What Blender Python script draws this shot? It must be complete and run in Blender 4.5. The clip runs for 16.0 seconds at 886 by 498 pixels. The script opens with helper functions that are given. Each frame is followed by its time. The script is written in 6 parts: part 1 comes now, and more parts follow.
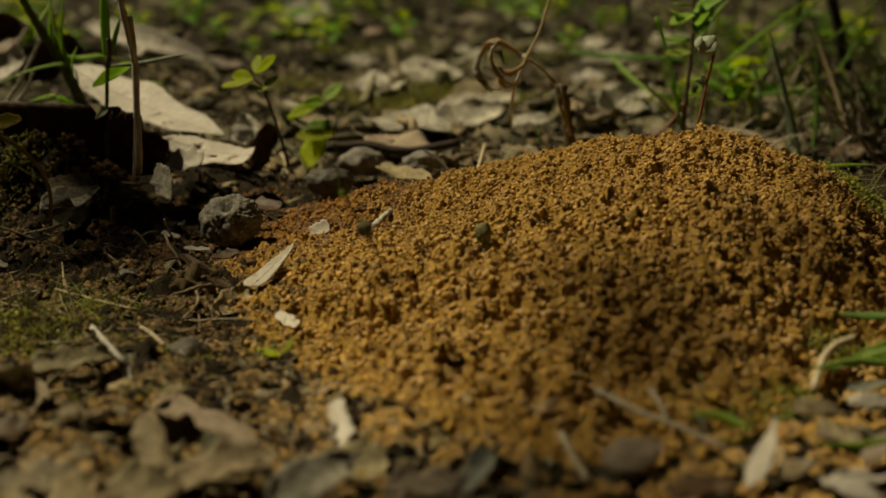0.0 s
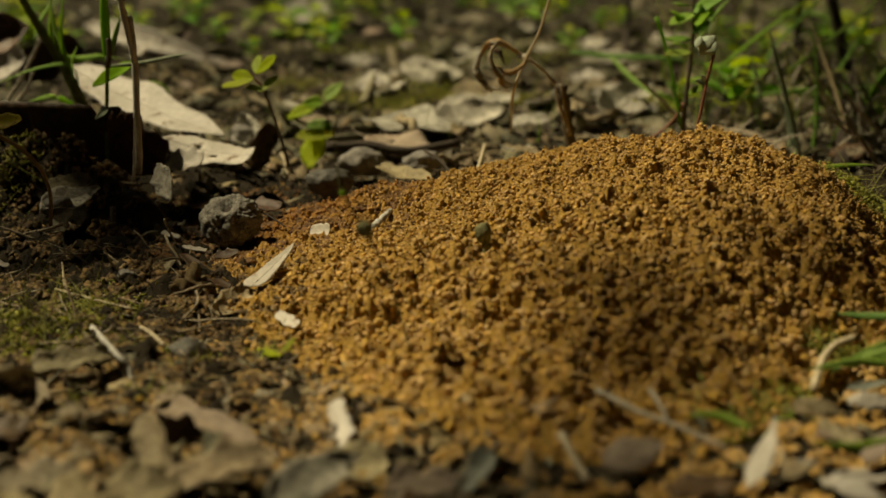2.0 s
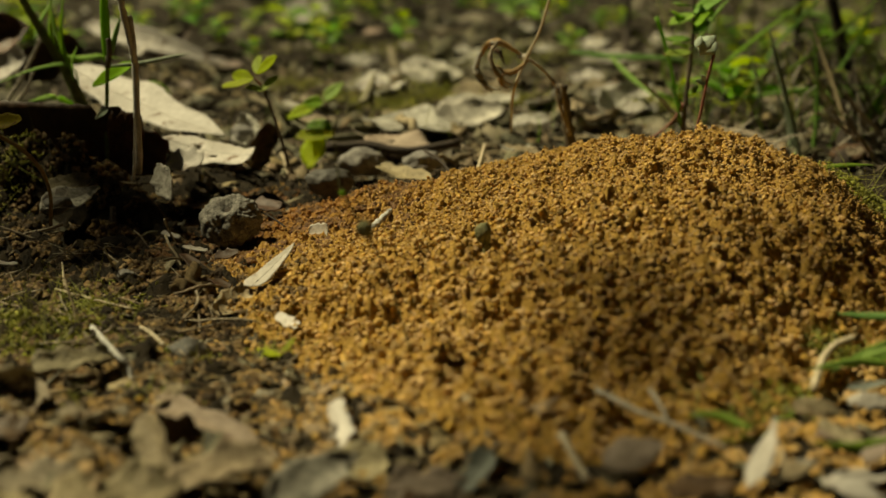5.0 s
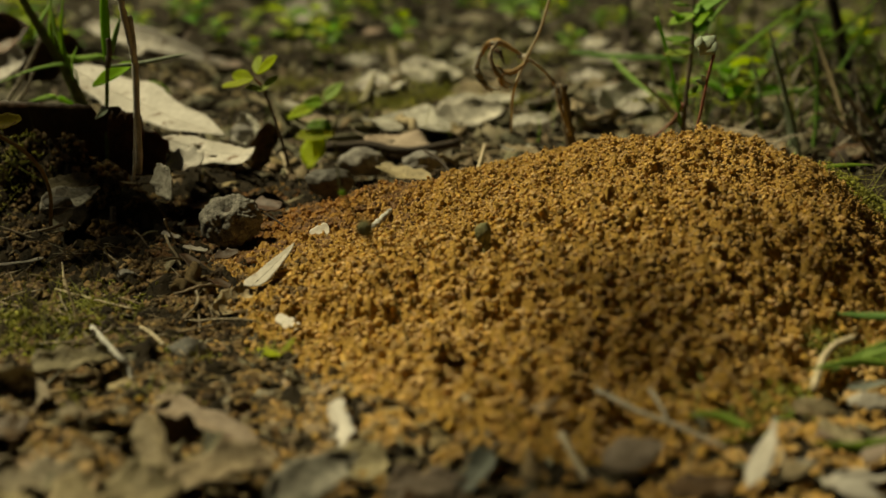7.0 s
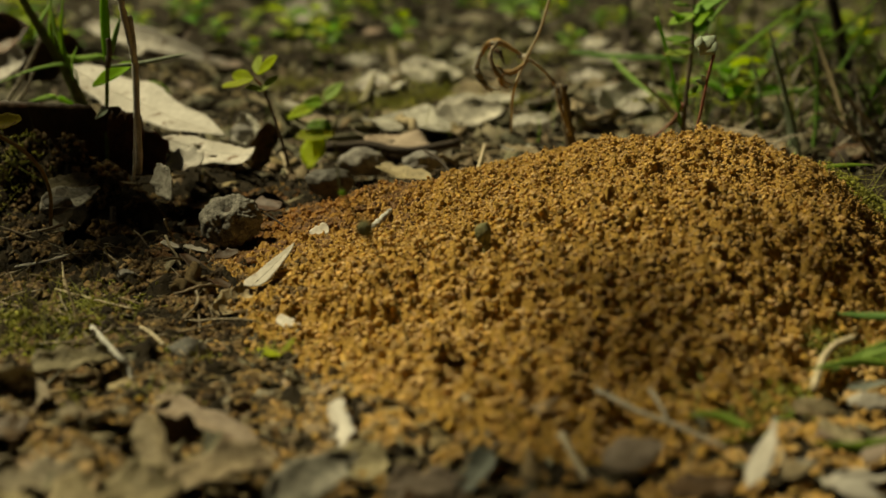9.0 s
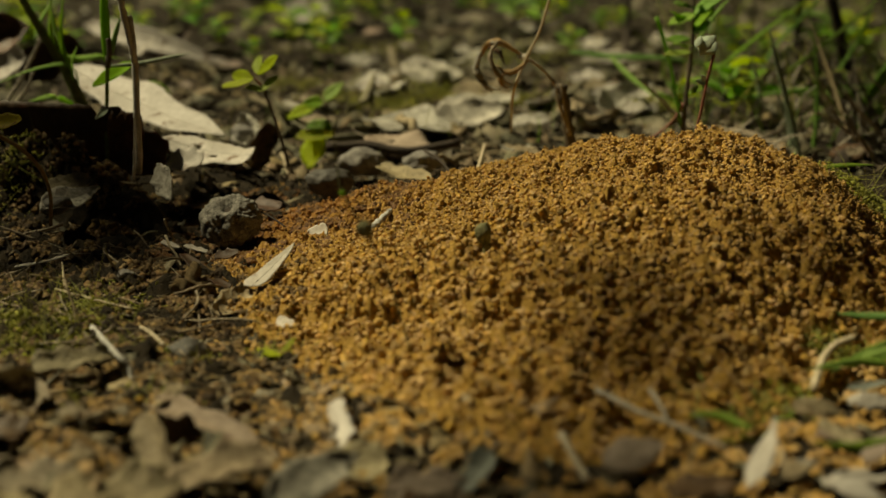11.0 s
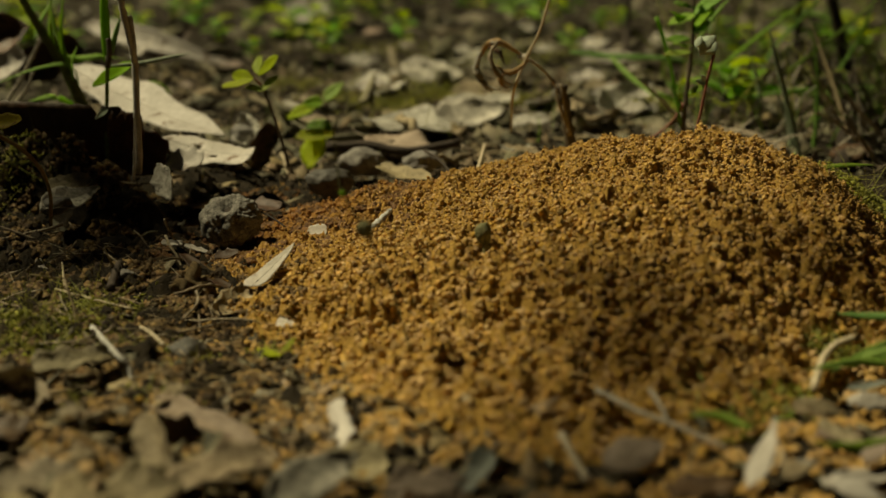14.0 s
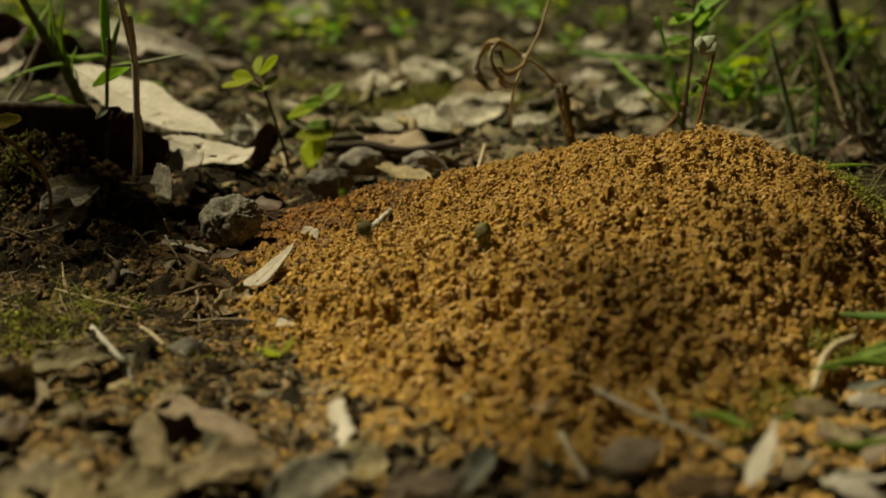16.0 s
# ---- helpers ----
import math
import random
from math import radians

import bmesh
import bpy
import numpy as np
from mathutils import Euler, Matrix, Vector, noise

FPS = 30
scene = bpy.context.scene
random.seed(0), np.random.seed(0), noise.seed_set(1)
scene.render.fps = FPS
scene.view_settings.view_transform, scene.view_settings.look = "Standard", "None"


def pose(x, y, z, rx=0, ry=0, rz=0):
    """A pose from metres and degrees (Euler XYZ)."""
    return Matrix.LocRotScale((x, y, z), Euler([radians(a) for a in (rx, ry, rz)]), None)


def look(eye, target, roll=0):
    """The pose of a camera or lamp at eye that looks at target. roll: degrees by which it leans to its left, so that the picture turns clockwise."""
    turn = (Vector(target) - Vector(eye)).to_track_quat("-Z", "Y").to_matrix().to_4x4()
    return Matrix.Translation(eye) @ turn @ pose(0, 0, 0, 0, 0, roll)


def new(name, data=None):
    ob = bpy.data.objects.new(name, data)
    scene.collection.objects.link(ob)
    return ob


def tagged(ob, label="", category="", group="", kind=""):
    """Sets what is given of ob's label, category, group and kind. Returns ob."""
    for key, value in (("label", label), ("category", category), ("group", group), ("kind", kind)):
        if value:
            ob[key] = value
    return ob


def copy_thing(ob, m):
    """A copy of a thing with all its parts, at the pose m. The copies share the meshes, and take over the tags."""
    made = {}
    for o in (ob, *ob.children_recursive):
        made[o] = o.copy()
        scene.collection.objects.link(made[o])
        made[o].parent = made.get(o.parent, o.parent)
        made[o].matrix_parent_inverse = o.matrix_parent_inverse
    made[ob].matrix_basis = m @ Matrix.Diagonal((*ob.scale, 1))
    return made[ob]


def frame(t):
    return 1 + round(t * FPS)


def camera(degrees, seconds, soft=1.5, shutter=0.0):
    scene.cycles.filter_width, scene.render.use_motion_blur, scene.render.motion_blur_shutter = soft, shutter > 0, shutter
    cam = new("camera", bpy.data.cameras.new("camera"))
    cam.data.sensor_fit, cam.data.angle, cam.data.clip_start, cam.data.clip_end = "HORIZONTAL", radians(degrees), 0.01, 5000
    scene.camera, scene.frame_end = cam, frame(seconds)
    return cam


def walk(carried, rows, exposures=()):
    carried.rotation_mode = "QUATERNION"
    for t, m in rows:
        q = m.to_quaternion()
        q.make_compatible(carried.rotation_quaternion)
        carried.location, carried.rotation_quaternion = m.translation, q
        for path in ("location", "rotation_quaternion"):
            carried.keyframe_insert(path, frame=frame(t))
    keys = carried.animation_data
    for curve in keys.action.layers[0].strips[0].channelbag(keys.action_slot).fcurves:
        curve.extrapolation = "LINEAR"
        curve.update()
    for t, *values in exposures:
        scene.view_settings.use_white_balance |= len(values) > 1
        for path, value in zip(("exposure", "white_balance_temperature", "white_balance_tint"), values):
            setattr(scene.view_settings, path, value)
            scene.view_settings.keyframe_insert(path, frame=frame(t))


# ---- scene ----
# A close view over a low ant mound on a woodland floor. The camera stands still on a low tripod.
cam = camera(36, 16.0, soft=1.5)
cam.data.dof.use_dof = True
cam.data.dof.focus_distance = 0.428
cam.data.dof.aperture_fstop = 11.3
BRIGHTNESS = [(0.0, -0.49), (1.0, -0.33), (2.0, -0.14), (3.0, 0.05), (4.0, 0.15), (5.2, 0.06), (6.5, -0.11), (9.0, -0.04), (11.3, -0.19), (12.5, -0.24), (14.5, -0.26), (16.0, -0.16)]
STAND = pose(0, 0, 0.108, 76, 0, 0)
walk(cam, [(0.0, STAND), (16.0, STAND)], exposures=[(t, e, 7650 if t < 4.5 else 7500, 10 + (9 if t < 4.5 else 2 if t < 10 else 5)) for t, e in BRIGHTNESS])

# ---- light: sun from behind and the left, past added leaves out of view, dim sky ----
SUN_AZ, SUN_EL = radians(-67), radians(53)
world = bpy.data.worlds.new("sky")
scene.world = world
world.use_nodes = True
sky = world.node_tree.nodes.new("ShaderNodeTexSky")
sky.sky_type, sky.sun_disc = "NISHITA", False
sky.dust_density, sky.ozone_density = 6.0, 0.5
sky.sun_elevation, sky.sun_rotation = SUN_EL, SUN_AZ
back = world.node_tree.nodes["Background"]
back.inputs["Strength"].default_value = 0.0010
world.node_tree.links.new(sky.outputs["Color"], back.inputs["Color"])
sun = new("sun", bpy.data.lights.new("sun", "SUN"))
sun.data.energy, sun.data.angle, sun.data.color = 5.0, radians(0.9), (1.0, 0.965, 0.64)
sun.matrix_world = look((math.sin(SUN_AZ) * math.cos(SUN_EL) * 5, math.cos(SUN_AZ) * math.cos(SUN_EL) * 5 + 0.4, math.sin(SUN_EL) * 5), (0, 0.4, 0))


# ---- materials ----
def material(name, dark, light, scale, rough=0.9, bump=0.0004, vary=0.0, hue=0.0, island=False, through_light=0.0, veins=0.0, spots=None, contrast=1.0):
    """A grainy surface: two noises between a dark and a light colour, relief, and for leaves veins, spots and light passing through."""
    m = bpy.data.materials.new(name)
    m.use_nodes = True
    t = m.node_tree
    n, link = t.nodes, t.links.new
    bsdf, out = n["Principled BSDF"], n["Material Output"]
    bsdf.inputs["Roughness"].default_value = rough
    bsdf.inputs["Specular IOR Level"].default_value = 0.25
    co = n.new("ShaderNodeTexCoord").outputs["Object"]

    def noise_at(sc, detail=4):
        q = n.new("ShaderNodeTexNoise")
        q.inputs["Scale"].default_value, q.inputs["Detail"].default_value, q.inputs["Roughness"].default_value = sc, detail, 0.65
        link(co, q.inputs["Vector"])
        return q.outputs["Fac"]

    def mathn(op, a, b):
        q = n.new("ShaderNodeMath")
        q.operation = op
        for i, v in enumerate((a, b)):
            if v is None:
                continue
            if isinstance(v, (int, float)):
                q.inputs[i].default_value = v
            else:
                link(v, q.inputs[i])
        return q.outputs[0]

    grain, broad = noise_at(scale * 5), noise_at(scale)
    fac = mathn("ADD", mathn("MULTIPLY", grain, 0.45), mathn("MULTIPLY", broad, 0.55))
    ramp = n.new("ShaderNodeValToRGB")
    ramp.color_ramp.elements[0].position, ramp.color_ramp.elements[1].position = 0.5 - 0.16 / contrast, 0.5 + 0.16 / contrast
    ramp.color_ramp.elements[0].color, ramp.color_ramp.elements[1].color = (*dark, 1), (*light, 1)
    link(fac, ramp.inputs["Fac"])
    col, relief = ramp.outputs["Color"], grain
    if spots:
        patch = n.new("ShaderNodeValToRGB")
        patch.color_ramp.elements[0].position, patch.color_ramp.elements[1].position = 0.60, 0.68
        patch.color_ramp.elements[0].color, patch.color_ramp.elements[1].color = (0, 0, 0, 1), (1, 1, 1, 1)
        link(noise_at(scale * 1.7, 3), patch.inputs["Fac"])
        mix = n.new("ShaderNodeMix")
        mix.data_type = "RGBA"
        mix.inputs["B"].default_value = (*spots, 1)
        link(patch.outputs["Color"], mix.inputs["Factor"])
        link(col, mix.inputs["A"])
        col = mix.outputs["Result"]
    if veins:
        uv = n.new("ShaderNodeSeparateXYZ")
        link(n.new("ShaderNodeTexCoord").outputs["UV"], uv.inputs[0])
        side = mathn("ABSOLUTE", mathn("SUBTRACT", uv.outputs["Y"], 0.5), None)
        wave = mathn("SINE", mathn("MULTIPLY", mathn("SUBTRACT", uv.outputs["X"], mathn("MULTIPLY", side, 0.45)), 62.0), None)
        line = mathn("MAXIMUM", mathn("POWER", mathn("MAXIMUM", wave, 0.0), 10.0), mathn("LESS_THAN", side, 0.022))
        mix = n.new("ShaderNodeMix")
        mix.data_type, mix.blend_type = "RGBA", "MULTIPLY"
        mix.inputs["B"].default_value = (veins, veins, veins, 1)
        link(line, mix.inputs["Factor"])
        link(col, mix.inputs["A"])
        col = mix.outputs["Result"]
        relief = mathn("ADD", relief, mathn("MULTIPLY", line, 0.3))
    if vary or hue:
        rnd = n.new("ShaderNodeNewGeometry").outputs["Random Per Island"] if island else n.new("ShaderNodeObjectInfo").outputs["Random"]
        hsv = n.new("ShaderNodeHueSaturation")
        link(mathn("ADD", mathn("MULTIPLY", rnd, 2 * vary), 1 - vary), hsv.inputs["Value"])
        link(mathn("ADD", mathn("MULTIPLY", mathn("FRACT", mathn("MULTIPLY", rnd, 7.31), None), 2 * hue), 0.5 - hue), hsv.inputs["Hue"])
        link(mathn("ADD", mathn("MULTIPLY", mathn("FRACT", mathn("MULTIPLY", rnd, 3.77), None), 0.25), 0.78), hsv.inputs["Saturation"])
        link(col, hsv.inputs["Color"])
        col = hsv.outputs["Color"]
    link(col, bsdf.inputs["Base Color"])
    bump_node = n.new("ShaderNodeBump")
    bump_node.inputs["Distance"].default_value, bump_node.inputs["Strength"].default_value = bump, 0.8
    link(relief, bump_node.inputs["Height"])
    link(bump_node.outputs["Normal"], bsdf.inputs["Normal"])
    if through_light:
        glow, both = n.new("ShaderNodeBsdfTranslucent"), n.new("ShaderNodeMixShader")
        link(col, glow.inputs["Color"])
        both.inputs[0].default_value = through_light
        link(bsdf.outputs[0], both.inputs[1])
        link(glow.outputs[0], both.inputs[2])
        link(both.outputs[0], out.inputs["Surface"])
    return m


OCHRE = material("ochre_soil", (0.300, 0.170, 0.036), (0.70, 0.420, 0.106), 700, 0.95, 0.0004, 0.24, 0.006, True, contrast=1.1)
OCHRE_CORE = material("ochre_soil_body", (0.26, 0.150, 0.033), (0.58, 0.350, 0.085), 700, 0.95, 0.0010)


def redder_shaded_skirt(m):
    """Redder earth at the mound's back skirt, its colour also darkened for shade by the acorn cup."""
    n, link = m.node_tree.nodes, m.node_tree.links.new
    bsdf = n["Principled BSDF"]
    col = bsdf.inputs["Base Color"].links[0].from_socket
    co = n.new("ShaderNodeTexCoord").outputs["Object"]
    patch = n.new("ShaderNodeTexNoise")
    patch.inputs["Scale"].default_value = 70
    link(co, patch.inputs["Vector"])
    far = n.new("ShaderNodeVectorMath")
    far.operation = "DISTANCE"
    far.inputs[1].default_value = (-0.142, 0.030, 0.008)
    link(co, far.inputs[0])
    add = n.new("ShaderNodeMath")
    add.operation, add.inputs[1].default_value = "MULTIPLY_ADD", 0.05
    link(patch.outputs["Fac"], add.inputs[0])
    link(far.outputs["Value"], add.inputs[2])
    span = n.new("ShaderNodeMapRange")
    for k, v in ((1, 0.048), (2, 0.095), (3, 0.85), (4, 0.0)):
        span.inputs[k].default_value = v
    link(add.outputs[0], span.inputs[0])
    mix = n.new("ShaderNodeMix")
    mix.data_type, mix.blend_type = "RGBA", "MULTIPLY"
    # below one in all channels: reddens the soil and paints in some shade
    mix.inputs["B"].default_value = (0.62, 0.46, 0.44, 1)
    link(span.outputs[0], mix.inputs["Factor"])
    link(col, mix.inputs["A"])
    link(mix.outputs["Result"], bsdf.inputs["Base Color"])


redder_shaded_skirt(OCHRE)
redder_shaded_skirt(OCHRE_CORE)
SOIL = material("dark_soil", (0.007, 0.0052, 0.0030), (0.045, 0.032, 0.015), 260, 0.95, 0.002)
CRUMB_GOLD = material("golden_crumbs", (0.07, 0.043, 0.015), (0.31, 0.195, 0.075), 400, 0.95, 0.0006, 0.4, 0.01, True)
CRUMB_RED = material("reddish_crumbs", (0.09, 0.042, 0.014), (0.24, 0.118, 0.036), 400, 0.95, 0.0006, 0.3, 0.01, True)
CRUMB = material("dark_crumbs", (0.020, 0.014, 0.008), (0.100, 0.068, 0.033), 400, 0.95, 0.0006, 0.4, 0.01, True)
LEAF_CREAM = material("cream_dead_leaf", (0.38, 0.345, 0.295), (0.60, 0.56, 0.50), 70, 0.55, 0.0003, 0.08, 0.0, False, 0.12, 0.93, (0.20, 0.13, 0.08))
LEAF_TAN = material("tan_dead_leaf", (0.135, 0.101, 0.050), (0.51, 0.42, 0.255), 120, 0.6, 0.0007, 0.3, 0.012, False, 0.12, 0.93, (0.10, 0.065, 0.035))
LEAF_GREY = material("grey_dead_leaf", (0.130, 0.120, 0.090), (0.74, 0.70, 0.59), 120, 0.65, 0.0007, 0.3, 0.01, False, 0.06, 0.94, (0.07, 0.055, 0.04))
LEAF_BROWN = material("brown_dead_leaf", (0.065, 0.035, 0.018), (0.17, 0.095, 0.045), 80, 0.5, 0.0004, 0.25, 0.012, False, 0.18, 0.85, (0.03, 0.018, 0.01))
LEAF_PINK = material("pinkish_dead_leaf", (0.20, 0.14, 0.10), (0.45, 0.35, 0.27), 90, 0.6, 0.0004, 0.15, 0.01, False, 0.08, 0.8, (0.14, 0.085, 0.06))
CHIP_TAN = material("tan_leaf_chips", (0.085, 0.058, 0.028), (0.34, 0.255, 0.135), 160, 0.75, 0.0004, 0.4, 0.015, True, 0.1)
CHIP = material("leaf_chips", (0.014, 0.012, 0.007), (0.27, 0.24, 0.145), 120, 0.75, 0.0004, 0.6, 0.02, True, 0.08)
TWIG = material("twig_bark", (0.13, 0.10, 0.06), (0.42, 0.34, 0.22), 260, 0.85, 0.0004, 0.35, 0.01, True)
TWIG_DARK = material("dark_twig_bark", (0.025, 0.020, 0.016), (0.085, 0.065, 0.05), 220, 0.85, 0.0005)
STRAW = material("straw", (0.34, 0.27, 0.16), (0.56, 0.47, 0.31), 300, 0.7, 0.0002, 0.15)
STEM_GREY = material("dry_grey_stem", (0.22, 0.19, 0.145), (0.56, 0.51, 0.42), 500, 0.85, 0.0005)
STEM_BROWN = material("brown_stem", (0.055, 0.044, 0.031), (0.16, 0.13, 0.092), 300, 0.7, 0.0003)
STEM_RED = material("red_stem", (0.17, 0.060, 0.04), (0.30, 0.13, 0.085), 300, 0.6, 0.0002)
LIME = material("lime_leaf", (0.52, 0.62, 0.015), (0.66, 0.78, 0.03), 160, 0.45, 0.0002, 0.08, 0.01, False, 0.7, 0.85)
LIME_SPOT = material("spotted_lime_leaf", (0.24, 0.34, 0.03), (0.36, 0.46, 0.06), 160, 0.45, 0.0002, 0.08, 0.01, False, 0.40, 0.85, (0.20, 0.07, 0.02))
GREEN = material("green_leaf", (0.17, 0.38, 0.022), (0.30, 0.56, 0.05), 150, 0.45, 0.0002, 0.2, 0.02, False, 0.5, 0.85)
GREEN_LIGHT = material("light_green_leaf", (0.26, 0.50, 0.03), (0.42, 0.66, 0.06), 150, 0.45, 0.0002, 0.1, 0.01, False, 0.55, 0.85)
GREEN_DEEP = material("deep_green_blade", (0.11, 0.27, 0.018), (0.20, 0.40, 0.04), 150, 0.45, 0.0002, 0.0, 0.0, False, 0.3, 0.9)
GRASS = material("grass_blade", (0.16, 0.30, 0.022), (0.29, 0.46, 0.05), 150, 0.45, 0.0002, 0.3, 0.025, False, 0.45, 0.9)
GRASS_PALE = material("pale_grass_blade", (0.24, 0.33, 0.20), (0.40, 0.49, 0.34), 150, 0.5, 0.0002, 0.15, 0.01, False, 0.25, 0.9)
FAR_GRASS = material("far_grass", (0.12, 0.19, 0.018), (0.34, 0.40, 0.06), 60, 0.5, 0.0002, 0.65, 0.05, True, 0.3)
MOSS = material("moss", (0.15, 0.16, 0.018), (0.46, 0.46, 0.055), 300, 0.8, 0.0002, 0.35, 0.02, True, 0.2)
SAGE = material("sage_bud", (0.28, 0.36, 0.26), (0.52, 0.60, 0.47), 250, 0.7, 0.0004, 0.0, 0.0, False, 0.2)
STONE = material("grey_pebble", (0.12, 0.112, 0.10), (0.31, 0.29, 0.26), 120, 0.85, 0.0005, 0.2)
STONE_DARK = material("dark_pebble", (0.05, 0.048, 0.042), (0.15, 0.14, 0.12), 120, 0.6, 0.0005, 0.2)
CUP = material("acorn_cup_scales", (0.020, 0.019, 0.016), (0.30, 0.284, 0.25), 300, 0.9, 0.0005)
PETAL = material("white_petal", (0.62, 0.57, 0.50), (0.82, 0.77, 0.70), 150, 0.55, 0.0002, 0.05, 0.0, False, 0.25, 0.92)
ASH = material("ash_twig", (0.30, 0.29, 0.265), (0.64, 0.625, 0.585), 350, 0.9, 0.0005)
OLIVE = material("olive_bud", (0.10, 0.10, 0.045), (0.22, 0.21, 0.10), 350, 0.8, 0.0004)
YELLOW = material("yellowing_leaf", (0.44, 0.38, 0.03), (0.64, 0.55, 0.06), 200, 0.5, 0.0002, 0.0, 0.0, False, 0.35, 0.85, (0.25, 0.12, 0.03))
LICHEN = material("blue_grey_leaf", (0.25, 0.28, 0.24), (0.42, 0.45, 0.40), 150, 0.7, 0.0003, 0.0, 0.0, False, 0.1, 0.85)
SOIL_CLOD = material("soil_clod", (0.036, 0.024, 0.011), (0.16, 0.10, 0.044), 500, 0.95, 0.0016, 0.35, 0.01, True)
STEM_MOSS = material("mossy_stem", (0.09, 0.12, 0.03), (0.24, 0.27, 0.09), 300, 0.8, 0.0005)
RUST = material("rusty_dead_leaf", (0.28, 0.17, 0.06), (0.50, 0.33, 0.14), 150, 0.6, 0.0004, 0.1, 0.0, False, 0.2, 0.8)
RUST_DARK = material("rusty_brown_leaf", (0.035, 0.016, 0.007), (0.13, 0.055, 0.018), 180, 0.6, 0.0004, 0.0, 0.0, False, 0.35, 0.0)
LEAF_DARK = material("dark_dead_leaf", (0.036, 0.023, 0.014), (0.105, 0.060, 0.031), 80, 0.5, 0.0005, 0.0, 0.0, False, 0.30, 0.0, (0.075, 0.028, 0.012))
SHADE_LEAF = material("shade_leaf", (0.06, 0.12, 0.015), (0.12, 0.22, 0.03), 80, 0.45, 0.0003, 0.1, 0.01, False, 0.1, 0.85)


# ---- the lie of the land ----


def ripple(x, y, seed, size):
    """Soft unevenness between about -1 and 1, with bumps of about that size in metres."""
    rng, total = random.Random(seed), 0.0
    for k in range(7):
        a, ph, f = rng.uniform(0, 6.283), rng.uniform(0, 6.283), 6.283 / size * rng.uniform(0.5, 1.6)
        total = total + np.sin((x * math.cos(a) + y * math.sin(a)) * f + ph)
    return total / 3.2


def soil_height(x, y):
    """The forest floor without the mound."""
    near = np.exp(-(x ** 2 + (y - 0.4) ** 2) / 0.5)
    z = 0.0022 * ripple(x, y, 3, 0.09) + 0.0010 * ripple(x, y, 8, 0.03) * near
    far = np.clip(np.hypot(x, y - 0.4) - 0.5, 0, 3)
    z = z + 0.006 * far * ripple(x, y, 5, 0.5)
    # bank of dark soil on the left, and the hollow below it
    z = z + 0.016 * np.exp(-((x + 0.150) / 0.062) ** 2 - ((y - 0.540) / 0.030) ** 2)
    z = z - 0.013 * np.exp(-((x + 0.105) / 0.032) ** 2 - ((y - 0.478) / 0.018) ** 2)
    # loose soil heaped against the standing leaf
    z = z + (0.027 + 0.004 * ripple(x, y, 9, 0.016)) * np.exp(-((x + 0.146) / 0.046) ** 4 - ((y - 0.488 + 0.30 * (x + 0.135)) / 0.012) ** 2)
    # clods and gaps of the soil between the bank and the litter
    for cx, cy, sx, sy, h in ((-0.116, 0.446, 0.011, 0.006, 0.0055), (-0.137, 0.432, 0.010, 0.006, -0.004), (-0.090, 0.392, 0.014, 0.006, 0.003), (-0.094, 0.412, 0.016, 0.006, -0.004),
                              (-0.086, 0.301, 0.010, 0.008, -0.013), (-0.096, 0.258, 0.012, 0.005, -0.008), (-0.040, 0.240, 0.020, 0.006, -0.009), (-0.097, 0.315, 0.006, 0.007, -0.012), (-0.065, 0.365, 0.010, 0.006, 0.003), (-0.115, 0.350, 0.014, 0.008, 0.003), (-0.100, 0.330, 0.012, 0.005, -0.003)):
        z = z + h * np.exp(-((x - cx) / sx) ** 2 - ((y - cy) / sy) ** 2)
    # low rise at the front left
    z = z + 0.002 * np.exp(-((x + 0.09) / 0.05) ** 2 - ((y - 0.290) / 0.02) ** 2)
    return z


def mound_height(x, y):
    """How far the ant mound stands above the forest floor."""
    dx, dy = x - 0.086, y - 0.440
    a = np.arctan2(dy, dx)
    front = 0.203 - 0.034 * (1 + np.tanh((dx + 0.02) / 0.04))
    r = np.hypot(dx / np.where(dx < 0, 0.170, 0.076), dy / np.where(dy < 0, front, 0.092)) / (1 + 0.04 * np.sin(3 * a + 0.6))
    r = np.clip(r, 0, 1)
    tip = np.clip(np.sqrt(r * r + 0.03) - 0.173 * (1 - r), 0, 1)
    h = 0.0358 * (0.374 * 0.5 * (1 + np.cos(np.pi * r)) + 0.626 * (1 - tip))
    # on the near right it runs out almost level, breaks off at a steep edge, and ends in a flat apron
    steep = 0.0358 * np.interp(r, (0, 0.2, 0.42, 0.54, 0.62, 0.70, 0.77, 0.88, 1), (1.0, 0.93, 0.79, 0.69, 0.54, 0.32, 0.19, 0.09, 0))
    w = np.exp(-((a + 1.05) / 0.72) ** 2)
    h = h * (1 - w) + steep * w
    return h + 0.0010 * ripple(x, y, 12, 0.05) * np.clip(h / 0.01, 0, 1)


def ground(x, y):
    return soil_height(x, y) + mound_height(x, y)


# ---- shapes ----
def shape(name, verts, faces, uvs=None, smooth=True):
    """A mesh from vertices and faces, with one uv for each vertex where given."""
    me = bpy.data.meshes.new(name)
    me.from_pydata([tuple(v) for v in verts], [], [tuple(int(i) for i in f) for f in faces])
    if uvs is not None:
        layer = me.uv_layers.new(name="uv")
        idx = np.zeros(len(me.loops), dtype=np.int32)
        me.loops.foreach_get("vertex_index", idx)
        layer.data.foreach_set("uv", np.asarray(uvs, dtype=np.float32)[idx].ravel())
    if smooth:
        me.polygons.foreach_set("use_smooth", np.ones(len(me.polygons), dtype=bool))
    me.update()
    return me


def part(name, me, mat, parent=None, label=""):
    """One mesh object, under a thing or on its own."""
    ob = new(name, me)
    if not me.materials:
        me.materials.append(mat)
    if parent is not None:
        ob.parent = parent
    return tagged(ob, label)


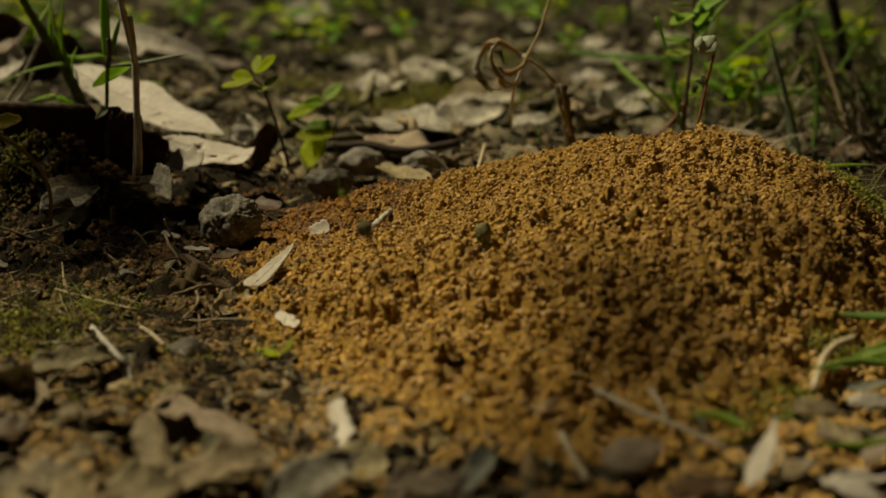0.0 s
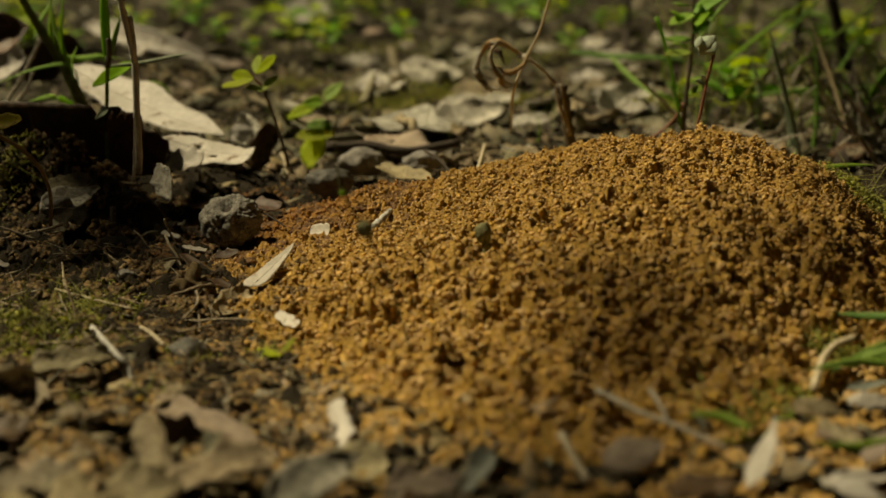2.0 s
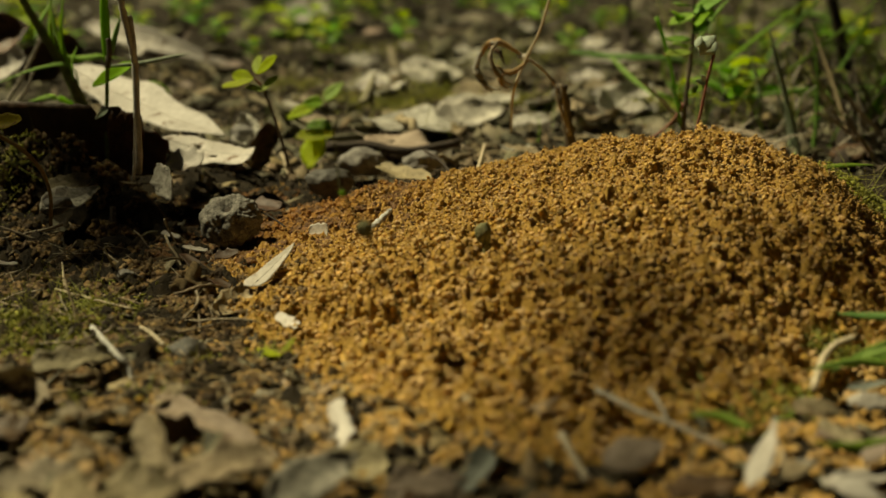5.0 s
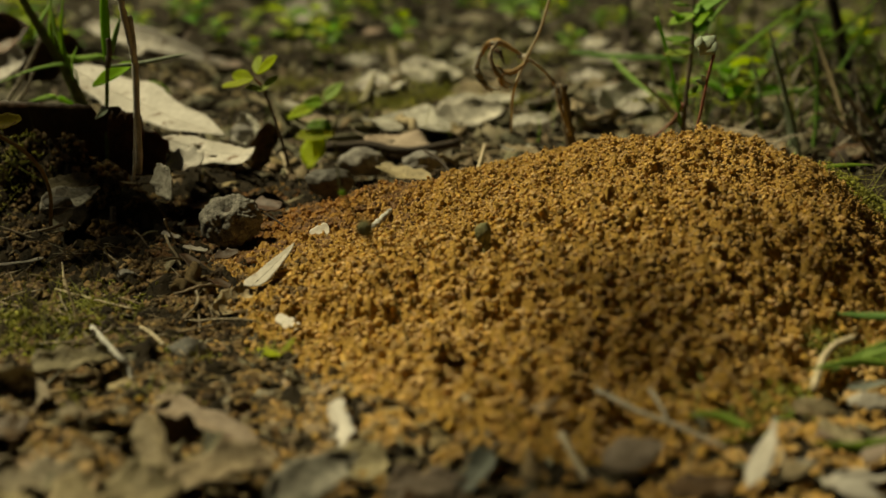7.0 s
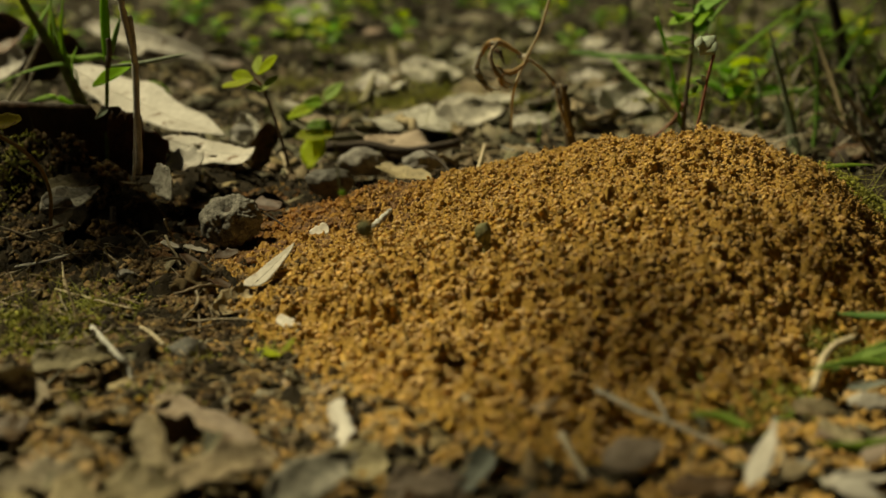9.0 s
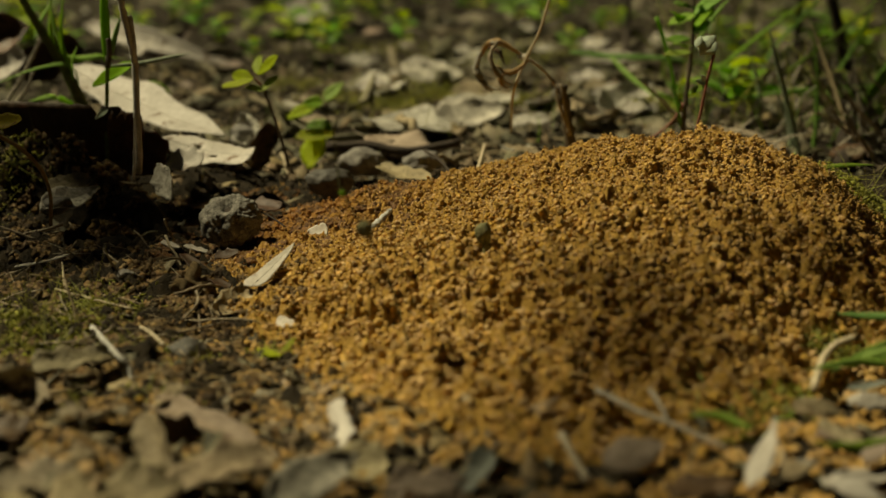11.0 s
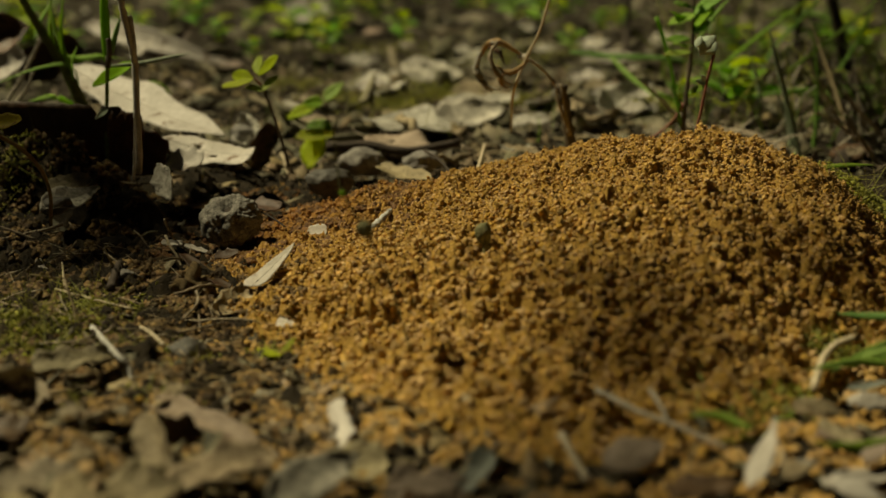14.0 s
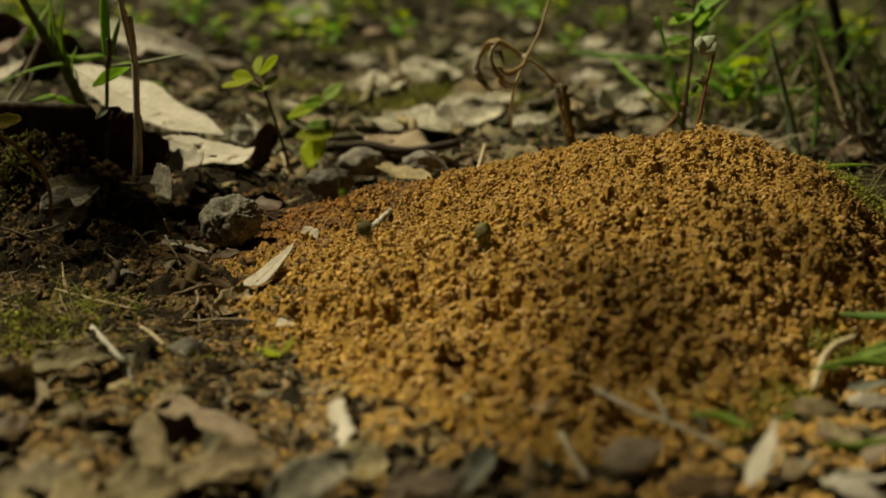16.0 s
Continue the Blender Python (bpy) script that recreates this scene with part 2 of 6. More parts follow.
def thing(name, at, label, category, group="", kind=""):
    """An Empty at the thing's base, which carries its parts."""
    ob = new(name)
    ob.empty_display_size = 0.005
    ob.matrix_basis = at if isinstance(at, Matrix) else Matrix.Translation(at)
    return tagged(ob, label, category, group, kind)


def axes(at, along, up):
    """A pose at a place, its x along one way and its z close to another."""
    x = Vector(along).normalized()
    z = Vector(up) - x * x.dot(Vector(up))
    z.normalize()
    y = z.cross(x)
    m = Matrix((x, y, z)).transposed().to_4x4()
    m.translation = Vector(at)
    return m


def spline(pts, count):
    """Even points on a smooth line through the given ones."""
    p = np.array(pts, dtype=float)
    p = np.vstack((2 * p[0] - p[1], p, 2 * p[-1] - p[-2]))
    out = []
    for u in np.linspace(0, len(p) - 3 - 1e-6, count):
        i, f = int(u), u - int(u)
        a, b, c, d = p[i:i + 4]
        out.append(0.5 * (2 * b + (c - a) * f + (2 * a - 5 * b + 4 * c - d) * f * f + (3 * b - a - 3 * c + d) * f ** 3))
    return np.array(out)


def sweep(name, pts, wide, thick, sides=7, count=0, seed=0, rough=0.0, lean=(0, 0, 1)):
    """A line given thickness: wide and thick are half widths along it. Stems are round, blades flat with a keel."""
    line = spline(pts, count or max(6, 5 * len(pts)))
    rng, k = np.random.default_rng(seed), len(line)
    w = np.interp(np.linspace(0, 1, k), np.linspace(0, 1, len(wide)), wide)
    h = np.interp(np.linspace(0, 1, k), np.linspace(0, 1, len(thick)), thick)
    tan = np.gradient(line, axis=0)
    tan /= np.linalg.norm(tan, axis=1)[:, None] + 1e-12
    side = np.cross(tan, np.array(lean, dtype=float))
    side[np.linalg.norm(side, axis=1) < 1e-3] = (1, 0, 0)
    side /= np.linalg.norm(side, axis=1)[:, None]
    upw = np.cross(side, tan)
    ang = np.arange(sides) * 2 * math.pi / sides
    verts, uvs = [], []
    for i in range(k):
        for a in ang:
            f = 1 + rough * rng.uniform(-1, 1)
            verts.append(line[i] + side[i] * math.cos(a) * w[i] * f + upw[i] * math.sin(a) * h[i] * f)
            uvs.append((i / (k - 1), 0.5 + 0.5 * math.cos(a)))
    faces = [(i * sides + j, i * sides + (j + 1) % sides, (i + 1) * sides + (j + 1) % sides, (i + 1) * sides + j) for i in range(k - 1) for j in range(sides)]
    faces += [tuple(range(sides))[::-1], tuple(range((k - 1) * sides, k * sides))]
    return shape(name, verts, faces, uvs)


def stem(name, pts, r0, r1, seed=0, rough=0.08, sides=7):
    return sweep(name, pts, (r0, r1), (r0, r1), sides, 0, seed, rough, (0.3, 0.9, 0.2))


def blade(name, pts, half, lean=(0, -1, 0.3), seed=0):
    """A grass blade: narrow at the foot, widest at a third, drawn out to a tip."""
    return sweep(name, pts, (half * 0.6, half, half, half * 0.7, half * 0.06), (half * 0.22, half * 0.2, half * 0.16, half * 0.1, half * 0.03), 6, 18, seed, 0.0, lean)


def leaf(name, length, width, seed, kind="ovate", bend=0.0, roll=0.0, fold=0.0, wave=0.0, holes=(), thick=0.00035, nl=22, nw=10, stalk=True):
    """A leaf along x with its face up: outline, bend along its length, rolled edges, ruffles, gaps, thickness and stalk."""
    rng = np.random.default_rng(seed)
    t = np.linspace(0, 1, nl)
    if kind == "lance":
        prof = np.sin(np.pi * np.clip(t, 0.001, 0.999) ** 0.8) ** 1.0
    elif kind == "sliver":
        prof = 0.96 * (1 - t) ** 0.75 * np.where(t < 0.1, 0.6 + 4 * t, 1.0) + 0.01
    elif kind == "lobed":
        prof = np.sin(np.pi * np.clip(t, 0.001, 0.999) ** 0.75) ** 0.6 * (0.9 + 0.10 * np.cos(2 * np.pi * 2.7 * t + rng.uniform(0, 6)))
    elif kind == "round":
        prof = np.sin(np.pi * np.clip(t, 0.001, 0.999) ** 1.25) ** 0.55
    elif kind == "scrap":
        prof = (0.55 + 0.45 * np.sin(np.pi * np.clip(t, 0.02, 0.98)) ** 0.5) * (1 + 0.18 * np.interp(t, np.linspace(0, 1, 9), rng.uniform(-1, 1, 9)))
        prof[0] *= 0.45
        prof[-1] *= 0.35
    else:
        prof = np.sin(np.pi * np.clip(t, 0.001, 0.999) ** 0.85) ** 0.7
    prof = np.maximum(prof, 0.03)
    jag = 1 + 0.03 * rng.uniform(-1, 1, (nl, 2))
    if kind == "scrap":
        jag = 1 + 0.045 * rng.uniform(-1, 1, (nl, 2)) + 0.16 * np.stack([np.interp(t, np.linspace(0, 1, 8), rng.uniform(-1, 1, 8)) for _ in range(2)], -1)
    if kind == "notched":
        prof = np.clip(np.minimum(t / 0.04, (1 - t) / 0.05), 0.3, 1)
        jag[:, 1] *= np.interp(t, (0, 0.66, 0.68, 0.695, 0.71, 0.80, 0.83, 0.90, 0.95, 1), (1, 1, 0.85, 0.62, 0.98, 0.95, 0.62, 0.30, 0.28, 0.1))
    head = bend * (t - 0.5)
    cx = np.cumsum(np.cos(head)) * length / nl
    cz = np.cumsum(np.sin(head)) * length / nl
    cx, cz = cx - cx[nl // 2], cz - cz.mean()
    s = np.linspace(-1, 1, nw)
    T, S = np.meshgrid(t, s, indexing="ij")
    W = prof[:, None] * np.where(S < 0, jag[:, :1], jag[:, 1:]) * width / 2
    if abs(roll) > 1e-3:
        y, z = np.sin(roll * S) / roll * W, (1 - np.cos(roll * S)) / roll * W
    else:
        y, z = S * W, 0 * S
    z = z + fold * np.abs(S) * W
    ph = rng.uniform(0, 6.28, 4)
    z = z + wave * width * (np.sin(9 * T + ph[0] + 2 * S) * np.abs(S) + 0.6 * np.sin(17 * T + ph[1] - 3 * S) * S * S)
    top = np.stack((cx[:, None] - np.sin(head)[:, None] * z, y, cz[:, None] + np.cos(head)[:, None] * z), -1)
    du, dv = np.gradient(top, axis=0), np.gradient(top, axis=1)
    nrm = np.cross(du, dv)
    nrm /= np.linalg.norm(nrm, axis=-1, keepdims=True) + 1e-12
    low = top - nrm * thick
    keep = [(i, j) for i in range(nl - 1) for j in range(nw - 1)
            if not any(((t[i] + t[i + 1]) / 2 - a) ** 2 / (r * r) + ((s[j] + s[j + 1]) / 2 - b) ** 2 / (r * r * 9) < 1 for a, b, r in holes)]
    n = nl * nw
    faces, edges = [], {}
    for i, j in keep:
        q = (i * nw + j, (i + 1) * nw + j, (i + 1) * nw + j + 1, i * nw + j + 1)
        faces += [q, tuple(v + n for v in q[::-1])]
        for a, b in zip(q, q[1:] + q[:1]):
            if (b, a) in edges:
                del edges[(b, a)]
            else:
                edges[(a, b)] = 1
    faces += [(b, a, a + n, b + n) for a, b in edges]
    verts = np.vstack((top.reshape(-1, 3), low.reshape(-1, 3)))
    uv = np.stack((T, 0.5 + 0.5 * S), -1).reshape(-1, 2)
    uvs = np.vstack((uv, uv))
    if stalk:
        a = top[0, nw // 2]
        st = [a + np.array((-0.22 * length * k / 3, 0.01 * length * k * k, 0.012 * length * k)) for k in range(4)]
        k0 = len(verts)
        ring = [(0, 1, 0), (0, -0.5, 0.87), (0, -0.5, -0.87)]
        rad = 0.012 * length
        sv = [st[i] + np.array(r) * rad * (1 - 0.12 * i) for i in range(4) for r in ring]
        verts = np.vstack((verts, sv))
        uvs = np.vstack((uvs, [(0.0, 0.5)] * 12))
        faces += [(k0 + i * 3 + j, k0 + i * 3 + (j + 1) % 3, k0 + i * 3 + 3 + (j + 1) % 3, k0 + i * 3 + 3 + j) for i in range(3) for j in range(3)]
        faces.append((k0 + 9, k0 + 10, k0 + 11))
    return shape(name, verts, faces, uvs)


def ball(level):
    bm = bmesh.new()
    bmesh.ops.create_icosphere(bm, subdivisions=level, radius=1.0)
    v = np.array([tuple(p.co) for p in bm.verts])
    f = np.array([[q.index for q in p.verts] for p in bm.faces])
    bm.free()
    return v, f


def nub(seed, rough):
    """A small rounded crumb of few faces: an octahedron split once and pushed about."""
    v = [(1, 0, 0), (-1, 0, 0), (0, 1, 0), (0, -1, 0), (0, 0, 1), (0, 0, -1)]
    f, mid = [], {}
    for a in (0, 1):
        for b in (2, 3):
            for c in (4, 5):
                t = (a, b, c) if (a + b + c) % 2 == 0 else (a, c, b)
                m = []
                for p, q in ((t[0], t[1]), (t[1], t[2]), (t[2], t[0])):
                    key = (min(p, q), max(p, q))
                    if key not in mid:
                        mid[key] = len(v)
                        v.append(tuple(np.add(v[p], v[q]) / math.sqrt(2)))
                    m.append(mid[key])
                f += [(t[0], m[0], m[2]), (t[1], m[1], m[0]), (t[2], m[2], m[1]), tuple(m)]
    off = Vector((seed * 2.3, seed * 5.1, seed * 1.7))
    d = np.array([noise.noise(Vector(p) * 1.3 + off) for p in v])
    return np.array(v, dtype=float) * (1 + rough * d)[:, None], np.array(f)


def lump(level, seed, rough, freq=1.4):
    """A lumpy unit ball."""
    v, f = ball(level)
    off = Vector((seed * 3.7, seed * 1.3, seed * 7.1))
    d = np.array([noise.noise(Vector(p) * freq + off) + 0.4 * noise.noise(Vector(p) * freq * 2.6 + off) for p in v])
    return v * (1 + rough * d)[:, None], f


def pebble(name, seed, sx, sy, sz, rough=0.3, level=4):
    v, f = lump(level, seed, rough, 1.1)
    return shape(name, v * np.array((sx, sy, sz)), f)


def turns(count, rng):
    """Random turns, as matrices."""
    q = rng.normal(size=(count, 4))
    q /= np.linalg.norm(q, axis=1)[:, None]
    w, x, y, z = q.T
    return np.stack((1 - 2 * (y * y + z * z), 2 * (x * y - z * w), 2 * (x * z + y * w), 2 * (x * y + z * w), 1 - 2 * (x * x + z * z), 2 * (y * z - x * w),
                     2 * (x * z - y * w), 2 * (y * z + x * w), 1 - 2 * (x * x + y * y)), -1).reshape(-1, 3, 3)


def strewn(name, kinds, places, sizes, rng, mats=None, smooth=True):
    """Many small pieces in one mesh: each takes one of the kinds, at its place, with its size (one, or three along its axes) and turn."""
    mats = turns(len(places), rng) if mats is None else mats
    sizes = sizes[:, None] * np.ones(3) if sizes.ndim == 1 else sizes
    pick = rng.integers(0, len(kinds), len(places))
    vs, fs, base = [], [], 0
    for k, (v, f) in enumerate(kinds):
        sel = pick == k
        m = int(sel.sum())
        if not m:
            continue
        p = np.einsum("nij,nvj->nvi", mats[sel], v[None] * sizes[sel][:, None, :]) + places[sel][:, None, :]
        vs.append(p.reshape(-1, 3))
        fs.append((f[None] + base + (np.arange(m) * len(v))[:, None, None]).reshape(-1, f.shape[1]))
        base += m * len(v)
    v, f = np.concatenate(vs), np.concatenate(fs)
    me = bpy.data.meshes.new(name)
    me.vertices.add(len(v))
    me.vertices.foreach_set("co", v.astype(np.float32).ravel())
    me.loops.add(f.size)
    me.loops.foreach_set("vertex_index", f.astype(np.int32).ravel())
    me.polygons.add(len(f))
    me.polygons.foreach_set("loop_start", np.arange(len(f), dtype=np.int32) * f.shape[1])
    if smooth:
        me.polygons.foreach_set("use_smooth", np.ones(len(f), dtype=bool))
    me.update(calc_edges=True)
    return me


def on_ground(x, y, lift=0.0):
    return float(x), float(y), float(ground(np.float64(x), np.float64(y))) + lift


def slope(x, y):
    e = 0.004
    gx = (ground(x + e, y) - ground(x - e, y)) / (2 * e)
    gy = (ground(x, y + e) - ground(x, y - e)) / (2 * e)
    return Vector((-float(gx), -float(gy), 1.0)).normalized()


# ---- ground: one sheet, fine near the mound and coarse towards the horizon ----
def spread(near0, near1, step, reach):
    """Grid lines: even between near0 and near1, then wider and wider as far as reach."""
    mid = list(np.arange(near0, near1, step))
    d, lo, hi = step, near0, near1
    left, right = [], []
    while hi < reach:
        d *= 1.12
        lo, hi = lo - d, hi + d
        left.append(lo)
        right.append(hi)
    return np.array(left[::-1] + mid + right)


def crumble(x, y, seed, size):
    """Irregular roughness with lumps of about that size, of unit spread."""
    rng, n, cell = np.random.default_rng(seed), 1024, 0.0006
    f = np.hypot(*np.meshgrid(np.fft.fftfreq(n, cell), np.fft.fftfreq(n, cell)))
    band = np.exp(-((np.log(np.maximum(f, 1e-6) * size)) / 0.45) ** 2)
    field = np.fft.ifft2(np.fft.fft2(rng.normal(size=(n, n))) * band).real
    field /= field.std()
    return field[((x + 0.3) / cell).astype(int) % n, (y / cell).astype(int) % n]


def ground_sheet():
    xs, ys = spread(-0.30, 0.32, 0.006, 70), spread(0.16, 0.80, 0.006, 70)
    xs = np.concatenate((xs[xs < -0.20], np.arange(-0.20, -0.02, 0.0018), xs[xs > -0.019]))
    ys = np.concatenate((ys[ys < 0.28], np.arange(0.28, 0.53, 0.0018), ys[ys > 0.531]))
    X, Y = np.meshgrid(xs, ys, indexing="ij")
    near = np.exp(-((X / 0.6) ** 2 + ((Y - 0.5) / 0.7) ** 2))
    fine = np.clip((-0.01 - X) / 0.02, 0, 1) * np.clip((X + 0.22) / 0.02, 0, 1) * np.clip((Y - 0.27) / 0.02, 0, 1) * np.clip((0.54 - Y) / 0.02, 0, 1)
    Z = soil_height(X, Y) - 0.0006 + 0.0007 * near * ripple(X, Y, 21, 0.012)
    Z = Z + fine * (0.0012 * crumble(X, Y, 41, 0.013) + 0.0009 * crumble(X, Y, 42, 0.0062) + 0.0006 * crumble(X, Y, 43, 0.0038))
    nx, ny = X.shape
    i = (np.arange(nx - 1)[:, None] * ny + np.arange(ny - 1)[None]).ravel()
    me = shape("ground", np.stack((X, Y, Z), -1).reshape(-1, 3), np.stack((i, i + ny, i + ny + 1, i + 1), -1))
    return tagged(part("ground", me, SOIL), "dark damp woodland soil under leaf litter", "ground", kind="structure")


ground_sheet()


# ---- the ant mound ----
def uneven(x, y):
    """Clods and hollows of the mound's face."""
    front = np.clip((0.405 - y) / 0.06, 0, 1) + 0.4 * np.clip((x - 0.04) / 0.04, 0, 1)
    return 0.00055 * (1 + 1.0 * front) * crumble(x, y, 31, 0.012) + 0.00055 * (1 + 0.35 * front) * crumble(x, y, 32, 0.0055) + 0.00044 * crumble(x, y, 33, 0.0026)


def ant_mound():
    """The mound: its body, and the soil pellets that the ants have carried up. Returns the pellets that can be moved."""
    top = thing("ant_mound", (0.086, 0.440, 0.0), "low ant mound of loose ochre soil pellets", "ant mound")
    X, Y = np.meshgrid(np.concatenate((np.arange(-0.13, 0.11, 0.0006), np.arange(0.11, 0.172, 0.0009))), np.concatenate((np.arange(0.24, 0.385, 0.0009), np.arange(0.385, 0.472, 0.0006), np.arange(0.475, 0.56, 0.003))), indexing="ij")
    M = mound_height(X, Y)
    rise = uneven(X, Y) + 0.00036 * crumble(X, Y, 34, 0.0019)
    Z = soil_height(X, Y) + np.where(M > 0.0006, M - 0.00015 + np.clip(M / 0.003, 0, 1) * rise, -0.006)
    nx, ny = X.shape
    i = (np.arange(nx - 1)[:, None] * ny + np.arange(ny - 1)[None]).ravel()
    body = shape("soil_body", np.stack((X - 0.086, Y - 0.440, Z), -1).reshape(-1, 3), np.stack((i, i + ny, i + ny + 1, i + 1), -1))
    part("soil_body", body, OCHRE_CORE, top)

    rng = np.random.default_rng(4)
    fine = [lump(2, k, 0.95, 2.0) for k in range(24)]
    plain = [nub(k + 20, 0.9) for k in range(24)]
    small = [lump(1, k + 20, 0.5, 1.5) for k in range(12)]

    def bed(y0, y1, step, chance_on, size, spread_of, lift):
        """Pellets on a shaken grid, thinning out round the foot of the mound."""
        gx, gy = (q.ravel() for q in np.meshgrid(np.arange(-0.20, 0.17, step), np.arange(y0, y1, step), indexing="ij"))
        gx, gy = gx + rng.uniform(-0.6, 0.6, gx.shape) * step, gy + rng.uniform(-0.6, 0.6, gy.shape) * step
        m = mound_height(gx, gy)
        edge = np.hypot((gx + 0.02) / 0.16, (gy - 0.42) / 0.15)
        thin = np.clip((gx + 0.060) / 0.030, 0.12, 1)
        thin = np.where(gy > 0.415, np.clip((gx + 0.060) / 0.045, 0.45, 1), thin)
        chance = np.where(m > 0.0020, chance_on * np.where(m > np.where(gy > 0.415, 0.013, 0.006), 1, thin), np.where(m > 0.0004, 0.4 * chance_on, 0.10 * np.clip(1.15 - edge, 0, 1) * (gx > -0.075)))
        hid = (gy > 0.478) & (gx > -0.02)
        sel = (rng.uniform(size=gx.shape) < chance) & ~hid
        gx, gy, m = gx[sel], gy[sel], m[sel]
        r = np.clip(rng.lognormal(math.log(size), spread_of, len(gx)), size * 0.5, size * 1.9)
        gz = soil_height(gx, gy) + m + uneven(gx, gy) * np.clip(m / 0.003, 0, 1) + r * rng.uniform(lift - 0.4, lift + 0.4, len(gx))
        return gx, gy, np.stack((gx - 0.086, gy - 0.440, gz), -1), r[:, None] * rng.uniform(0.78, 1.22, (len(r), 3))

    beds = [bed(0.245, 0.345, 0.00122, 0.92, 0.00066, 0.34, 0.05), bed(0.345, 0.385, 0.00098, 0.92, 0.00050, 0.38, 0.05), bed(0.385, 0.54, 0.00064, 0.90, 0.00029, 0.50, 0.12)]
    gx, gy, P, stretch = (np.concatenate(q) for q in zip(*beds))
    near = (gy > 0.395) & (gy < 0.453) & (gx > -0.08) & (gx < 0.11)
    loose = (gx > -0.02) & (gx < 0.115) & (gy > 0.350) & (gy < 0.440) & (stretch[:, 0] > 0.00045)
    single = np.flatnonzero(loose)
    single = single[:: max(1, len(single) // 290)][:290]
    rest = np.ones(len(gx), dtype=bool)
    rest[single] = False
    _, _, Q, tiny = bed(0.245, 0.40, 0.0021, 0.9, 0.00028, 0.3, 1.2)
    for me in (strewn("pellet_mass", fine, P[rest & near], stretch[rest & near], rng, None, False), strewn("pellet_mass", plain, P[rest & ~near], stretch[rest & ~near], rng, None, False), strewn("pellet_mass", small, Q, tiny, rng)):
        tagged(part("pellet_mass", me, OCHRE, top, "ochre soil pellets in clumps"), kind="stuff")
    shapes = [shape("pellet", v, f) for v, f in fine[:8]]
    moved = []
    for n, i in enumerate(single):
        ob = part("pellet", shapes[n % 8], OCHRE_ONE, top)
        ob.matrix_basis = Matrix.LocRotScale(P[i], Euler(rng.uniform(0, 6.28, 3)), stretch[i])
        moved.append(ob)
    return moved


OCHRE_ONE = material("ochre_pellet", (0.28, 0.156, 0.033), (0.66, 0.39, 0.095), 0.7, 0.95, 0.3, 0.25, 0.008)
PELLETS = ant_mound()


# ---- what nobody could count: crumbs, leaf chips, twig bits, moss, far grass ----
def chips_kind(seed):
    """A thin uneven scrap with some thickness, as points and faces of three."""
    rng = np.random.default_rng(seed)
    k = 10
    a = np.arange(k) * 2 * math.pi / k + rng.uniform(-0.25, 0.25, k)
    r = rng.uniform(0.40, 1.15, k)
    bow = rng.uniform(-0.5, 0.5)
    rim = np.stack((np.cos(a) * r, np.sin(a) * r * rng.uniform(0.35, 0.6), rng.uniform(-0.12, 0.12, k)), -1)
    rim[:, 2] += bow * rim[:, 0] ** 2
    v = np.vstack((rim, rim - (0, 0, 0.06), [(0, 0, 0.02)], [(0, 0, -0.05)]))
    f = [(i, (i + 1) % k, 2 * k) for i in range(k)] + [((i + 1) % k + k, i + k, 2 * k + 1) for i in range(k)]
    f += [((i + 1) % k, i, i + k) for i in range(k)] + [((i + 1) % k, i + k, (i + 1) % k + k) for i in range(k)]
    return v, np.array(f)


def twig_kind(seed):
    """A thin crooked stick of unit length."""
    rng = np.random.default_rng(seed)
    ring = [(0, math.cos(q * 1.2566), math.sin(q * 1.2566)) for q in range(5)]
    off = np.cumsum(rng.uniform(-0.04, 0.04, (6, 2)), axis=0)
    v = np.array([(i / 5 - 0.5, off[i, 0] + r[1] * 0.018 * (1.1 - 0.08 * i), off[i, 1] + r[2] * 0.018 * (1.1 - 0.08 * i)) for i in range(6) for r in ring])
    f = []
    for i in range(5):
        for j in range(5):
            a, b, c, d = i * 5 + j, i * 5 + (j + 1) % 5, i * 5 + 5 + (j + 1) % 5, i * 5 + 5 + j
            f += [(a, b, c), (a, c, d)]
    f += [(0, 2, 1), (0, 3, 2), (0, 4, 3), (25, 26, 27), (25, 27, 28), (25, 28, 29)]
    return v, np.array(f)


def flat_turns(count, rng, tilt):
    """Turns of things that lie about flat."""
    out = np.zeros((count, 3, 3))
    for i in range(count):
        out[i] = np.array(Euler((rng.normal() * tilt, rng.normal() * tilt, rng.uniform(0, 6.283))).to_matrix())
    return out


